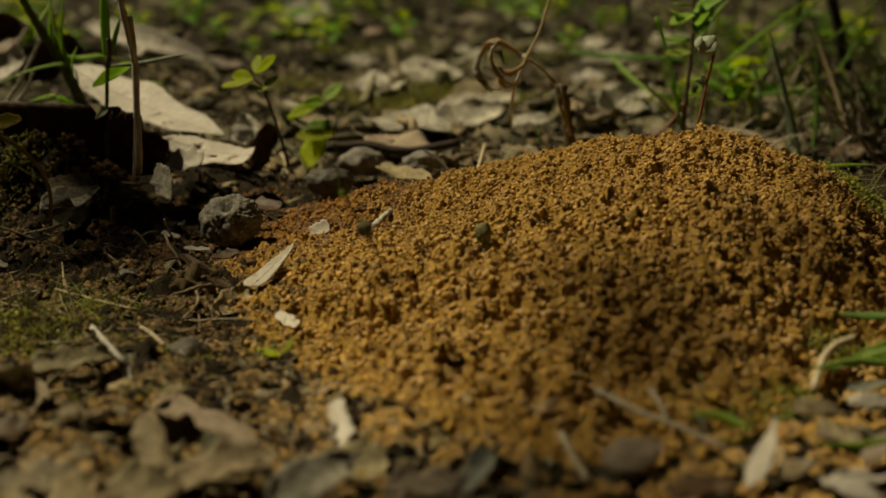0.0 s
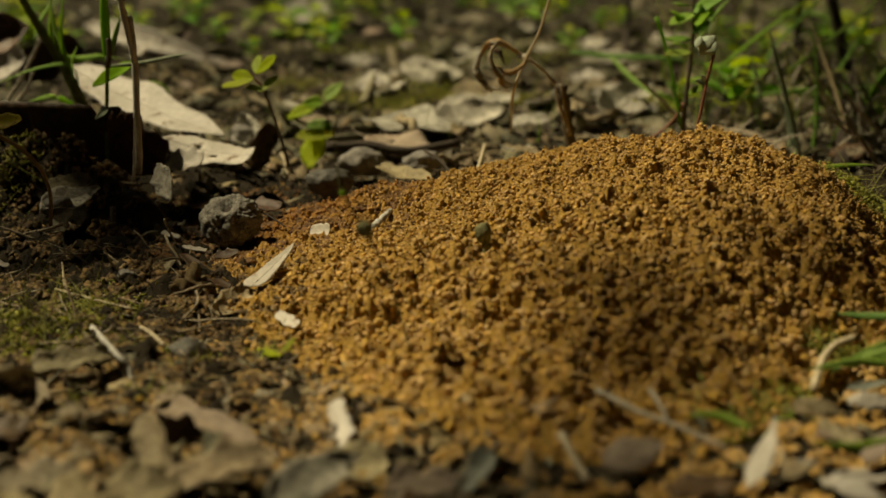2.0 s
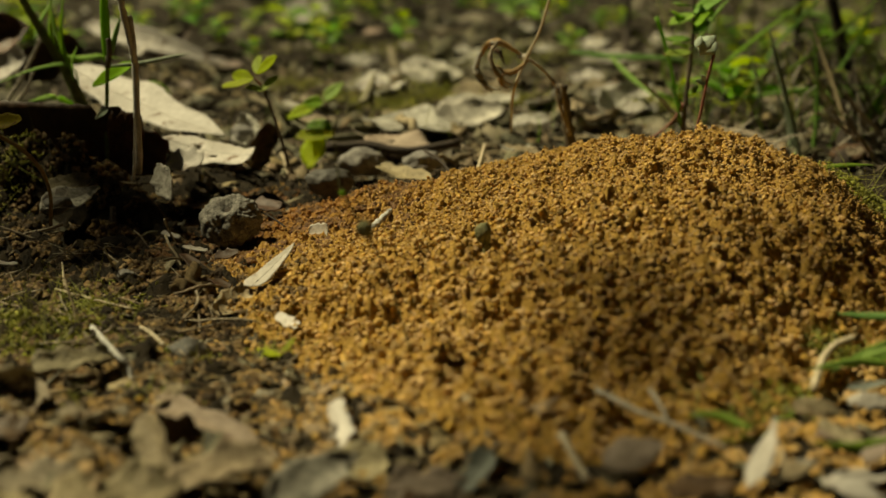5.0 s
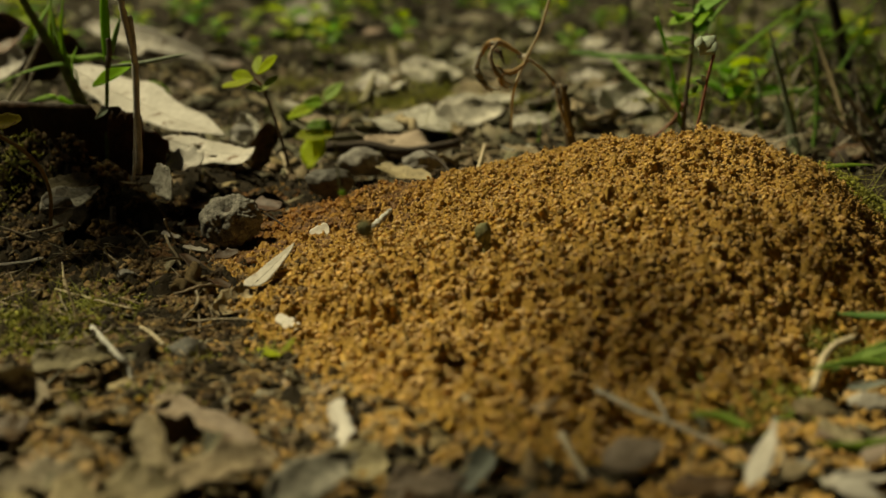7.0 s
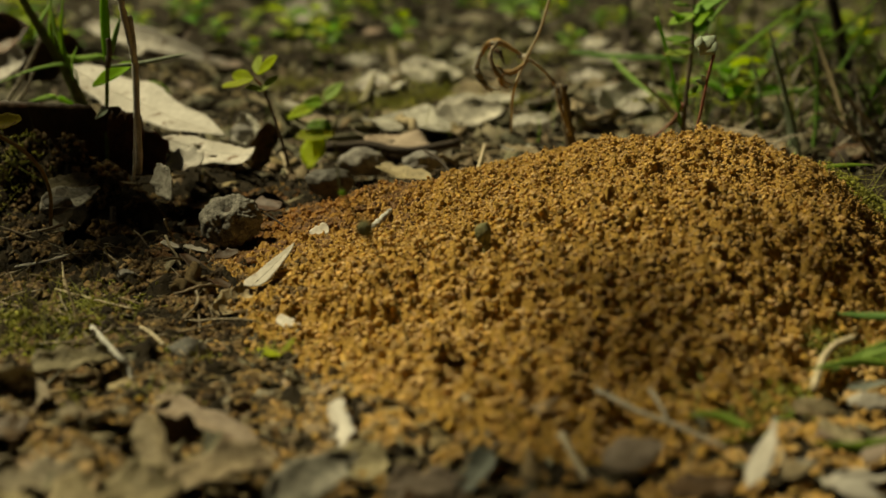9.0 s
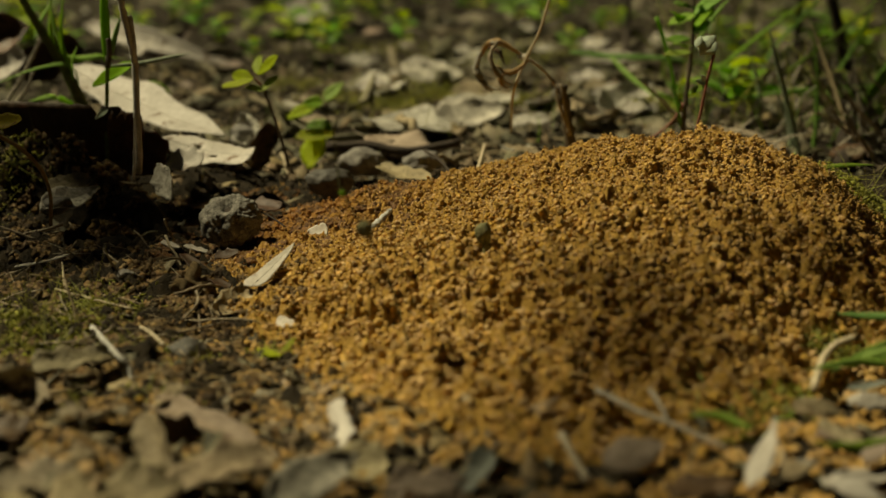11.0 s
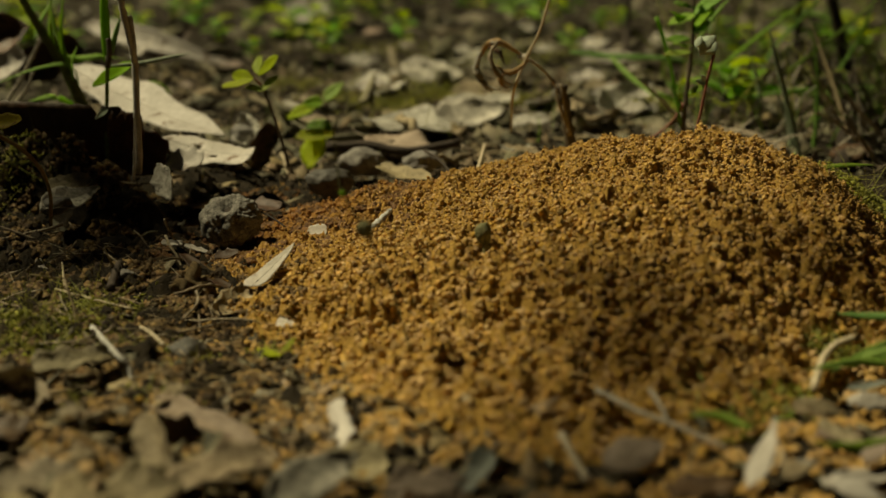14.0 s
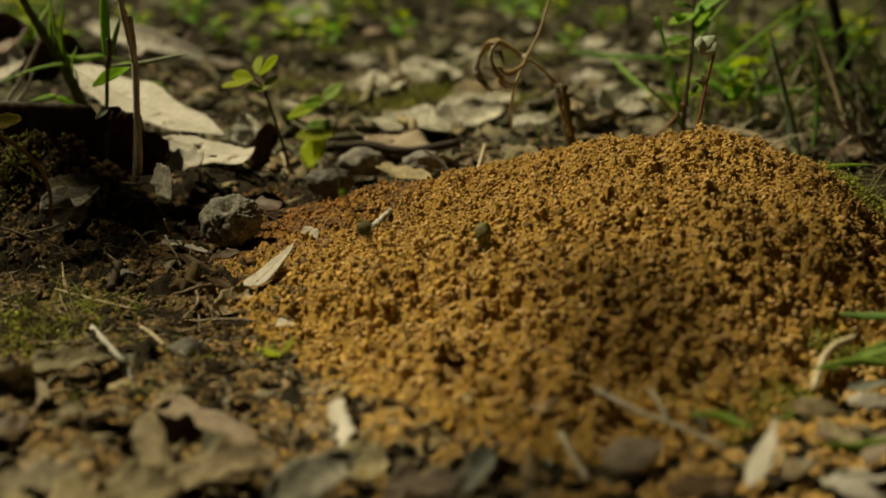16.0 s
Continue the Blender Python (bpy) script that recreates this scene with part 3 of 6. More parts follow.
def litter(name, kinds, mat, count, box, size, spread_of, tilt, label, seed, off_mound=True, stretch=(1, 1, 1)):
    """Loose small stuff strewn over a box (x0, x1, y0, y1) of the ground; wider with distance."""
    rng = np.random.default_rng(seed)
    x0, x1, y0, y1 = box
    v = y0 + (y1 - y0) * rng.uniform(size=count * 3) ** (1.0 if y1 < 0.8 else 1.5)
    u = rng.uniform(x0, x1, count * 3) * (1 if y1 < 0.8 else v / y1)
    if off_mound:
        k = mound_height(u, v) < 0.0009 * (1 + 2 * (rng.uniform(size=len(u)) < 0.05))
        u, v = u[k], v[k]
    # the wider forest floor, beyond what lies close about
    if size == 0.020:
        k = (np.abs(u) > 0.45 * v + 0.05) | (v < 0.0)
        u, v = u[k], v[k]
    # crumbs lie in clusters
    if tilt is None:
        k = crumble(u, v, 70, 0.022) + 0.9 * crumble(u, v, 71, 0.008) > rng.normal(0.2, 0.28, len(u))
        u, v = u[k], v[k]
    # little of it lies on the damp soil of the hollow
    if tilt is not None:
        k = (rng.uniform(size=len(u)) > (0.88 if name == "leaf_chips" else 0.4)) | (u > -0.03) | (v < 0.37) | (v > 0.545)
        u, v = u[k], v[k]
    u, v = u[:count], v[:count]
    s = np.clip(rng.lognormal(math.log(size), spread_of, len(u)), size * 0.35, size * (1.8 if tilt is None else 2.6))
    z = ground(u, v) + s * 0.12
    mats = turns(len(u), rng) if tilt is None else flat_turns(len(u), rng, tilt)
    me = strewn(name, kinds, np.stack((u, v, z), -1), s[:, None] * np.array(stretch) * rng.uniform(0.7, 1.3, (len(s), 3)), rng, mats, False)
    return tagged(part(name, me, mat), label, "litter", kind="stuff")


LUMPS = [lump(1, k + 40, 0.9, 1.9) for k in range(20)]
CHIPS = [chips_kind(k) for k in range(14)]
STICKS = [twig_kind(k) for k in range(10)]
CLODS = [lump(2, k + 90, 1.0, 2.6) for k in range(10)]
litter("soil_clods", CLODS, SOIL_CLOD, 1600, (-0.19, -0.02, 0.29, 0.50), 0.0009, 0.5, None, "crumbly clods of dark soil", 62)
litter("twig_bits", STICKS, TWIG, 420, (-0.19, -0.03, 0.29, 0.43), 0.0085, 0.5, 0.45, "thin bits of dry twig", 63, True, (1.0, 0.9, 0.9))
litter("soil_crumbs", LUMPS, CRUMB, 6500, (-0.21, 0.02, 0.24, 0.60), 0.00048, 0.5, None, "dark brown soil crumbs on the ground", 51)
litter("soil_crumbs", LUMPS, CRUMB, 1500, (-0.30, 0.32, 0.20, 0.60), 0.0008, 0.38, None, "dark brown soil crumbs on the ground", 52)
litter("leaf_chips", CHIPS, CHIP, 900, (-0.22, 0.22, 0.20, 0.62), 0.0032, 0.45, 0.5, "small brown and tan scraps of dead leaf", 53)
litter("leaf_chips", CHIPS, CHIP, 3600, (-1.15, 1.15, 0.60, 2.6), 0.0085, 0.5, 0.30, "small brown and tan scraps of dead leaf", 54)
litter("twig_bits", STICKS, TWIG, 420, (-0.22, 0.22, 0.20, 0.60), 0.009, 0.45, 0.2, "thin bits of dry twig", 55, True, (1.0, 1.3, 1.3))
litter("leaf_chips", CHIPS, CHIP, 1200, (-3.2, 3.2, 0.45, 3.4), 0.020, 0.5, 0.25, "small brown and tan scraps of dead leaf", 65)
litter("leaf_chips", CHIPS, CHIP, 900, (-2.4, 2.4, -2.0, 0.20), 0.020, 0.5, 0.25, "small brown and tan scraps of dead leaf", 66)
litter("twig_bits", STICKS, TWIG, 450, (-1.1, 1.1, 0.55, 2.4), 0.022, 0.4, 0.15, "thin bits of dry twig", 56, True, (1.0, 1.6, 1.6))
litter("soil_crumbs", LUMPS, CRUMB_GOLD, 1500, (-0.128, -0.075, 0.385, 0.455), 0.00058, 0.42, None, "golden brown soil crumbs on the ground", 58)
litter("soil_crumbs", LUMPS, CRUMB_RED, 3000, (-0.095, -0.030, 0.405, 0.500), 0.00045, 0.35, None, "reddish brown soil dust beside the acorn cup", 59)
litter("soil_crumbs", LUMPS, CRUMB_GOLD, 7500, (-0.16, -0.03, 0.30, 0.415), 0.00066, 0.5, None, "golden brown soil crumbs on the ground", 60)
litter("soil_crumbs", LUMPS, CRUMB_GOLD, 5200, (-0.105, -0.020, 0.245, 0.350), 0.00060, 0.5, None, "golden brown soil crumbs on the ground", 67)
litter("soil_crumbs", LUMPS, CRUMB_GOLD, 2600, (-0.170, -0.095, 0.435, 0.505), 0.00055, 0.5, None, "golden brown soil crumbs on the ground", 68)
litter("leaf_chips", CHIPS, CHIP_TAN, 2600, (-0.26, 0.26, 0.49, 0.95), 0.0036, 0.5, 0.30, "small tan scraps of dead leaf", 69)
litter("soil_crumbs", LUMPS, CRUMB_RED, 9500, (-0.095, -0.008, 0.405, 0.500), 0.00056, 0.4, None, "reddish brown soil crumbs over the edge of the mound", 72, False)
litter("soil_crumbs", LUMPS, CRUMB_GOLD, 4200, (-0.090, -0.038, 0.262, 0.395), 0.00052, 0.45, None, "golden brown soil crumbs over the edge of the mound", 73, False)
litter("leaf_chips", CHIPS, CHIP_TAN, 1500, (-0.12, 0.02, 0.222, 0.315), 0.0024, 0.4, 0.22, "small brown and tan scraps of dead leaf", 61)
litter("reddish_crumbs", LUMPS, CRUMB_RED, 4200, (-0.085, 0.0, 0.440, 0.53), 0.00052, 0.45, None, "reddish brown soil dust strewn beside the mound", 64)
litter("ochre_crumbs", LUMPS, OCHRE, 6000, (-0.02, 0.115, 0.226, 0.300), 0.00056, 0.4, None, "ochre soil pellets strewn before the mound", 74)
litter("ochre_crumbs", LUMPS, OCHRE, 6500, (-0.085, 0.03, 0.250, 0.340), 0.00052, 0.38, None, "ochre soil pellets strewn round the mound", 57)


# ---- dead leaves ----
LEAF_MATS = {"cream": LEAF_CREAM, "tan": LEAF_TAN, "grey": LEAF_GREY, "brown": LEAF_BROWN, "pinkish": LEAF_PINK, "bluish": LICHEN, "white": PETAL, "dark": LEAF_DARK, "rusty": RUST, "rusty_dark": RUST_DARK}


def dead_leaf(a, b, width, up, colour, label, seed, kind="ovate", bend=0.0, roll=0.0, fold=0.15, wave=0.04, holes=(), nl=26, nw=12, stalk=False, name="dead_leaf", category="leaf"):
    """A dead leaf from a to b, its face turned up along a given way."""
    a, b = Vector(a), Vector(b)
    me = leaf(name, (b - a).length, width, seed, kind, bend, roll, fold, wave, holes, 0.00035, nl, nw, stalk)
    ob = part(name, me, LEAF_MATS[colour])
    ob.matrix_basis = axes((a + b) / 2, b - a, up)
    if width > 0.009 and nl >= 26:
        mid = [(me.vertices[i * nw + nw // 2].co + me.vertices[i * nw + nw // 2 - 1].co) / 2 for i in range(0, nl, 3)]
        part("midrib", stem("midrib", mid, width * (0.004 if colour == "dark" else 0.016), width * 0.004, seed), LEAF_MATS[colour], ob)
    return tagged(ob, label, category)


# the raised leaves at the bank on the left
dead_leaf((-0.1836, 0.5200, 0.0239), (-0.0998, 0.4920, 0.0251), 0.0272, (0.10, -0.98, -0.10), "dark", "large dark brown dead leaf standing on edge against the bank", 3, "notched", -0.3, -0.12, 0.02, 0.012, nl=60)
dead_leaf((-0.1742, 0.6400, 0.0344), (-0.0859, 0.5450, 0.0166), 0.0235, (0.0, -0.60, 0.80), "cream", "large pale cream dead leaf with a broad sunlit face", 5, "lobed", 0.2, 0.25, 0.05, 0.03, (), nl=34)
# the third leaf here is added, dark, to stand for shade behind the stems
dead_leaf((-0.2141, 0.6900, 0.0281), (-0.1829, 0.7000, 0.0390), 0.020, (0.1, -0.95, 0.2), "dark", "dark brown leaf added for the shaded gap behind the grass stems", 502, "scrap", 0.3, 0.4)
dead_leaf((-0.1096, 0.5300, 0.0200), (-0.0700, 0.5080, 0.0163), 0.013, (0.05, -0.5, 0.86), "cream", "curled cream piece of dead leaf with small holes", 6, "scrap", 0.5, -0.4, 0.1, 0.05, ((0.35, 0.1, 0.05), (0.6, -0.4, 0.04)))
dead_leaf((-0.2448, 0.9200, 0.0353), (-0.1291, 0.8400, 0.0162), 0.0150, (0.0, -0.95, 0.30), "cream", "long arched tan dead leaf among grass", 7, "lance", -0.7, 0.4, 0.0, 0.02)
dead_leaf((-0.1928, 0.8400, 0.0176), (-0.1774, 0.8600, 0.0317), 0.009, (-0.6, -0.7, 0.4), "cream", "narrow curled tan strip of dead leaf", 701, "lance", 1.2, 0.5)
dead_leaf((-0.1897, 0.8600, 0.0140), (-0.1624, 0.9000, 0.0288), 0.015, (-0.4, -0.8, 0.4), "brown", "brown dead leaf curled over on itself", 8, "ovate", 1.6, 0.8)
dead_leaf((-0.2236, 0.6600, 0.0315), (-0.1993, 0.6600, 0.0391), 0.026, (0.15, -0.75, 0.65), "cream", "curled cream dead leaf among grass stems", 9, "ovate", 0.6, 0.6)
dead_leaf((-0.2166, 0.6300, 0.0449), (-0.1877, 0.6300, 0.0562), 0.024, (-0.1, -0.8, 0.55), "brown", "brown dead leaf among grass stems", 10, "ovate", 0.4, 0.6)
dead_leaf((-0.1036, 0.5050, 0.0158), (-0.0887, 0.5000, 0.0173), 0.012, (-0.2, -0.6, 0.8), "cream", "small pale square of dead leaf on the bank", 11, "scrap", 0.3, 0.2)
dead_leaf((-0.0984, 0.4620, 0.0223), (-0.0915, 0.4500, 0.0123), 0.0090, (-0.55, -0.62, 0.55), "grey", "small toothed pale leaf hanging from the bank", 12, "lobed", 0.2, 0.2, 0.1, 0.05)
dead_leaf((-0.1332, 0.4400, 0.0116), (-0.1179, 0.4620, 0.0147), 0.012, (0.1, -0.5, 0.86), "grey", "narrow grey dead leaf lying on dark soil", 13, "lance", 0.2, 0.3)
dead_leaf((-0.1381, 0.4680, 0.0139), (-0.1232, 0.4720, 0.0156), 0.009, (0.0, -0.4, 0.9), "tan", "small tan leaf scrap on the bank", 14, "scrap", 0.3, 0.2)
dead_leaf((-0.0806, 0.4080, 0.0043), (-0.0612, 0.3780, 0.0012), 0.0042, (0.3, -0.5, 0.8), "dark", "narrow dark leaf strip lying on soil", 17, "scrap", 0.2, 0.3)
dead_leaf((-0.0715, 0.4140, 0.0022), (-0.0635, 0.4125, 0.0036), 0.005, (0.0, -0.35, 0.9), "brown", "small brown dead leaf on the soil", 18, "scrap", 0.6, 0.5)
dead_leaf((-0.0670, 0.4690, 0.0075), (-0.0560, 0.4620, 0.0072), 0.0070, (0.0, -0.4, 0.9), "brown", "small brown leaf scrap on reddish soil", 19, "scrap", 0.2, 0.3)
dead_leaf((-0.0538, 0.3700, 0.0048), (-0.0437, 0.3940, 0.0120), 0.0092, (-0.45, -0.78, 0.48), "cream", "pale pointed sliver of dead leaf on the mound", 20, "sliver", 0.12, 0.15, 0.05, 0.01)
dead_leaf((-0.0615, 0.3564, 0.0002), (-0.0546, 0.3746, 0.0028), 0.008, (0.3, -0.25, 0.95), "tan", "small brown leaf edge sticking out of the soil", 21, "scrap", 0.4, 0.5)
dead_leaf((-0.0252, 0.5350, 0.0083), (-0.0043, 0.5050, 0.0078), 0.0085, (0.0, -0.4, 0.92), "tan", "pale tan dead leaf behind the mound", 22, "scrap", 0.3, 0.5)
dead_leaf((-0.0342, 0.6600, 0.0076), (0.0042, 0.6200, 0.0077), 0.035, (0.1, -0.3, 0.95), "grey", "grey dead leaf lying flat on the litter", 23, "lobed", 0.2, 0.4)
dead_leaf((-0.0011, 0.6600, 0.0048), (0.0309, 0.7000, 0.0089), 0.03, (0.0, -0.4, 0.9), "grey", "grey dead leaf lying flat on the litter", 24, "ovate", 0.4, 0.5)
dead_leaf((0.0019, 0.7755, 0.0014), (0.0474, 0.7800, 0.0014), 0.03, (0.0, -0.3, 0.95), "tan", "tan dead leaf lying on the litter", 25, "ovate", -0.4, 0.4)
dead_leaf((0.0806, 0.7000, 0.0045), (0.1184, 0.7800, 0.0105), 0.024, (0.2, -0.5, 0.85), "grey", "pale grey dead leaf among grass", 26, "ovate", 0.6, 0.6)
dead_leaf((-0.0350, 0.9000, 0.0030), (0.0094, 0.8771, 0.0028), 0.035, (0.0, -0.3, 0.95), "grey", "grey dead leaf lying on the litter", 27, "ovate", 0.3, 0.4)
dead_leaf((-0.0580, 0.8523, 0.0015), (-0.0323, 0.8286, 0.0010), 0.03, (0.0, -0.3, 0.95), "grey", "grey dead leaf lying on the litter", 28, "ovate", 0.3, 0.4)
dead_leaf((-0.1685, 1.4000, 0.0076), (-0.1113, 1.4000, 0.0030), 0.06, (0.0, -0.5, 0.85), "cream", "pale dead leaf far back on the litter", 29, "ovate", 0.3, 0.4)
dead_leaf((-0.2170, 1.5000, 0.0095), (-0.1865, 1.5000, 0.0053), 0.05, (0.0, -0.8, 0.5), "cream", "pale dead leaf far back on the litter", 30, "ovate", 0.3, 0.4)
dead_leaf((0.1728, 0.6000, 0.0028), (0.1867, 0.5800, 0.0038), 0.016, (0.0, -0.5, 0.8), "brown", "brown dead leaf at the foot of the grass", 31, "ovate", 0.3, 0.4)
dead_leaf((-0.0939, 0.6000, 0.0091), (-0.0788, 0.6000, 0.0117), 0.022, (0.0, -0.5, 0.8), "grey", "small curled grey leaf beside the clover", 32, "ovate", 0.9, 0.7)
dead_leaf((-0.0776, 0.5450, 0.0055), (-0.0693, 0.5500, 0.0243), 0.010, (0.3, -0.8, 0.2), "brown", "dark shrivelled leaf at the clover's foot", 33, "scrap", 0.8, 0.8)
dead_leaf((-0.1207, 0.4860, 0.0306), (-0.1068, 0.4840, 0.0309), 0.0135, (-0.25, -0.95, 0.1), "rusty_dark", "rusty brown torn end of a dead leaf standing on edge", 34, "scrap", -0.2, -0.1, 0.05, 0.03)
# pale leaves lying between the plants behind the mound
dead_leaf((0.0934, 0.7725, 0.0060), (0.1189, 0.7720, 0.0080), 0.013, (0.15, -0.35, 0.92), "grey", "bleached grey dead leaf lying among the plants", 160, "scrap", 0.3, 0.3)
dead_leaf((0.0949, 0.7097, 0.0060), (0.1123, 0.7082, 0.0080), 0.011, (-0.15, -0.35, 0.92), "cream", "bleached cream dead leaf lying among the plants", 161, "lobed", -0.3, 0.3)
dead_leaf((0.0966, 0.9514, 0.0060), (0.1402, 0.9548, 0.0080), 0.018, (0.15, -0.35, 0.92), "grey", "bleached grey dead leaf lying among the plants", 162, "lance", 0.3, 0.3)
dead_leaf((0.0836, 0.8029, 0.0060), (0.1002, 0.8029, 0.0080), 0.012, (-0.15, -0.35, 0.92), "tan", "light tan dead leaf lying among the plants", 163, "scrap", -0.3, 0.3)
dead_leaf((0.0003, 0.7398, 0.0060), (0.0433, 0.7387, 0.0080), 0.013, (0.15, -0.35, 0.92), "grey", "bleached grey dead leaf lying among the plants", 164, "lobed", 0.3, 0.3)
dead_leaf((-0.0506, 0.8029, 0.0060), (-0.0306, 0.8029, 0.0080), 0.015, (-0.15, -0.35, 0.92), "cream", "bleached cream dead leaf lying among the plants", 165, "lance", -0.3, 0.3)
dead_leaf((-0.0198, 0.8471, 0.0060), (0.0135, 0.8480, 0.0080), 0.018, (0.15, -0.35, 0.92), "grey", "bleached grey dead leaf lying among the plants", 166, "scrap", 0.3, 0.3)
dead_leaf((0.1288, 0.6473, 0.0060), (0.1444, 0.6449, 0.0080), 0.008, (-0.15, -0.35, 0.92), "tan", "light tan dead leaf lying among the plants", 167, "lobed", -0.3, 0.3)
dead_leaf((0.0583, 0.7139, 0.0060), (0.0759, 0.7124, 0.0080), 0.012, (0.15, -0.35, 0.92), "tan", "light tan dead leaf lying among the plants", 168, "lance", 0.3, 0.3)
dead_leaf((0.0336, 0.6650, 0.0060), (0.0528, 0.6629, 0.0080), 0.01, (-0.15, -0.35, 0.92), "grey", "bleached grey dead leaf lying among the plants", 169, "scrap", -0.3, 0.3)
dead_leaf((-0.0733, 0.6650, 0.0060), (-0.0509, 0.6629, 0.0080), 0.01, (0.15, -0.35, 0.92), "tan", "light tan dead leaf lying among the plants", 170, "lobed", 0.3, 0.3)
dead_leaf((0.1647, 1.0936, 0.0060), (0.2020, 1.1011, 0.0080), 0.018, (-0.15, -0.35, 0.92), "grey", "bleached grey dead leaf lying among the plants", 171, "lance", -0.3, 0.3)
# the litter near the camera
dead_leaf((-0.1025, 0.2850, 0.0014), (-0.0845, 0.2790, 0.0050), 0.0160, (-0.5, -0.55, 0.67), "tan", "ragged tan dead leaf with a hole", 40, "lobed", 0.3, 0.3, 0.05, 0.06, ((0.66, 0.1, 0.12),))
dead_leaf((-0.0948, 0.3000, 0.0047), (-0.0787, 0.3120, 0.0043), 0.008, (0.0, -0.35, 0.94), "tan", "narrow tan dead leaf over a dark gap", 41, "scrap", -0.3, 0.4, 0.15, 0.08)
dead_leaf((-0.0658, 0.2870, 0.0020), (-0.0376, 0.2620, 0.0009), 0.0062, (0.35, -0.62, 0.70), "pinkish", "dull grey-brown folded dead leaf on the litter", 42, "scrap", -0.3, 0.5, 0.2, 0.05)
dead_leaf((-0.0591, 0.2660, 0.0015), (-0.0508, 0.2660, 0.0021), 0.0080, (0.3, -0.9, 0.2), "dark", "dark underside of a folded dead leaf", 421, "scrap", 0.2, 0.3)
dead_leaf((-0.0616, 0.2620, 0.0077), (-0.0508, 0.2400, 0.0019), 0.0075, (-0.55, -0.45, 0.70), "tan", "pale pointed torn leaf lying near the mound", 43, "lobed", 0.25, 0.5, 0.2, 0.08)
dead_leaf((-0.0523, 0.2400, 0.0024), (-0.0329, 0.2520, 0.0041), 0.0085, (0.0, -0.35, 0.93), "tan", "wavy tan dead leaf raised over a dark gap", 44, "scrap", -0.4, 0.3, 0.1, 0.07)
dead_leaf((-0.0874, 0.2404, 0.0017), (-0.0673, 0.2419, 0.0022), 0.014, (-0.2, -0.2, 0.95), "tan", "pale tan dead leaf lying flat", 45, "lobed", 0.3, 0.3, 0.15, 0.10)
dead_leaf((-0.0663, 0.2377, 0.0017), (-0.0485, 0.2394, 0.0015), 0.012, (-0.2, -0.3, 0.93), "tan", "tan dead leaf lying flat", 46, "scrap", 0.3, 0.3, 0.15, 0.10)
dead_leaf((-0.0329, 0.2340, 0.0014), (-0.0154, 0.2500, 0.0046), 0.010, (0.1, -0.5, 0.85), "grey", "narrow grey dead leaf lying near the mound", 47, "lance", 0.2, 0.3)
dead_leaf((-0.0230, 0.2534, -0.0004), (-0.0107, 0.2561, 0.0003), 0.010, (0.0, -0.4, 0.9), "tan", "dull tan leaf scrap lying near the mound", 48, "scrap", 0.3, 0.3)
dead_leaf((-0.0113, 0.2433, -0.0003), (0.0058, 0.2422, 0.0007), 0.010, (0.0, -0.38, 0.9), "pinkish", "pinkish grey dead leaf lying flat", 49, "lobed", -0.4, 0.3, 0.15, 0.10)
dead_leaf((-0.0213, 0.2611, 0.0000), (-0.0233, 0.2760, 0.0053), 0.0074, (-0.5, -0.8, 0.4), "white", "whitish curled petal-like scrap standing on the soil", 50, "scrap", 0.7, -0.8, 0.1, 0.06, ((0.55, 0.3, 0.10),))
dead_leaf((0.0041, 0.2421, 0.0000), (0.0096, 0.2454, 0.0066), 0.0066, (-0.6, -0.6, 0.5), "bluish", "bluish grey leaf scrap standing on the soil", 51, "scrap", 0.5, 0.6)
dead_leaf((0.0311, 0.2460, 0.0037), (0.0443, 0.2540, 0.0056), 0.0085, (-0.2, -0.6, 0.75), "pinkish", "pinkish brown oval dead leaf at the foot of the mound", 52, "ovate", -0.4, -0.4, 0.1, 0.03)
dead_leaf((0.0565, 0.2339, 0.0037), (0.0660, 0.2534, 0.0102), 0.0050, (-0.5, -0.6, 0.7), "cream", "narrow pale dead leaf pointing up", 53, "lance", 0.3, -0.4)
dead_leaf((0.0740, 0.2733, 0.0059), (0.0850, 0.2696, 0.0048), 0.0042, (0.0, -0.38, 0.9), "tan", "tan dead leaf in the grass", 54, "lance", 0.3, -0.4, 0.15, 0.10)
dead_leaf((0.0881, 0.2803, 0.0046), (0.0988, 0.2789, 0.0042), 0.0042, (0.0, -0.38, 0.9), "cream", "pale rounded leaf scrap in the grass", 55, "scrap", -0.5, -0.4, 0.15, 0.10)
dead_leaf((0.0746, 0.2573, 0.0053), (0.0864, 0.2622, 0.0039), 0.0042, (0.0, -0.38, 0.9), "pinkish", "pinkish dead leaf in the grass", 56, "lance", 0.3, -0.4, 0.15, 0.10)
dead_leaf((0.0715, 0.2369, 0.0033), (0.0891, 0.2483, 0.0018), 0.0050, (0.3, -0.38, 0.9), "cream", "pale dead leaf in the grass", 57, "scrap", 0.3, -0.4, 0.15, 0.10)
dead_leaf((0.0642, 0.2417, 0.0035), (0.0731, 0.2470, 0.0041), 0.0042, (0.0, -0.38, 0.9), "grey", "grey dead leaf in the grass", 58, "lance", 0.3, -0.4, 0.15, 0.10)
dead_leaf((0.0740, 0.2700, 0.0083), (0.0851, 0.2680, 0.0054), 0.0042, (-0.1, -0.5, 0.85), "tan", "curled tan dead leaf in the grass", 581, "lance", -0.5, -0.4)
dead_leaf((0.0863, 0.2720, 0.0073), (0.0964, 0.2740, 0.0061), 0.0046, (0.0, -0.6, 0.8), "cream", "pale rounded dead leaf in the grass", 582, "ovate", -0.5, -0.5)
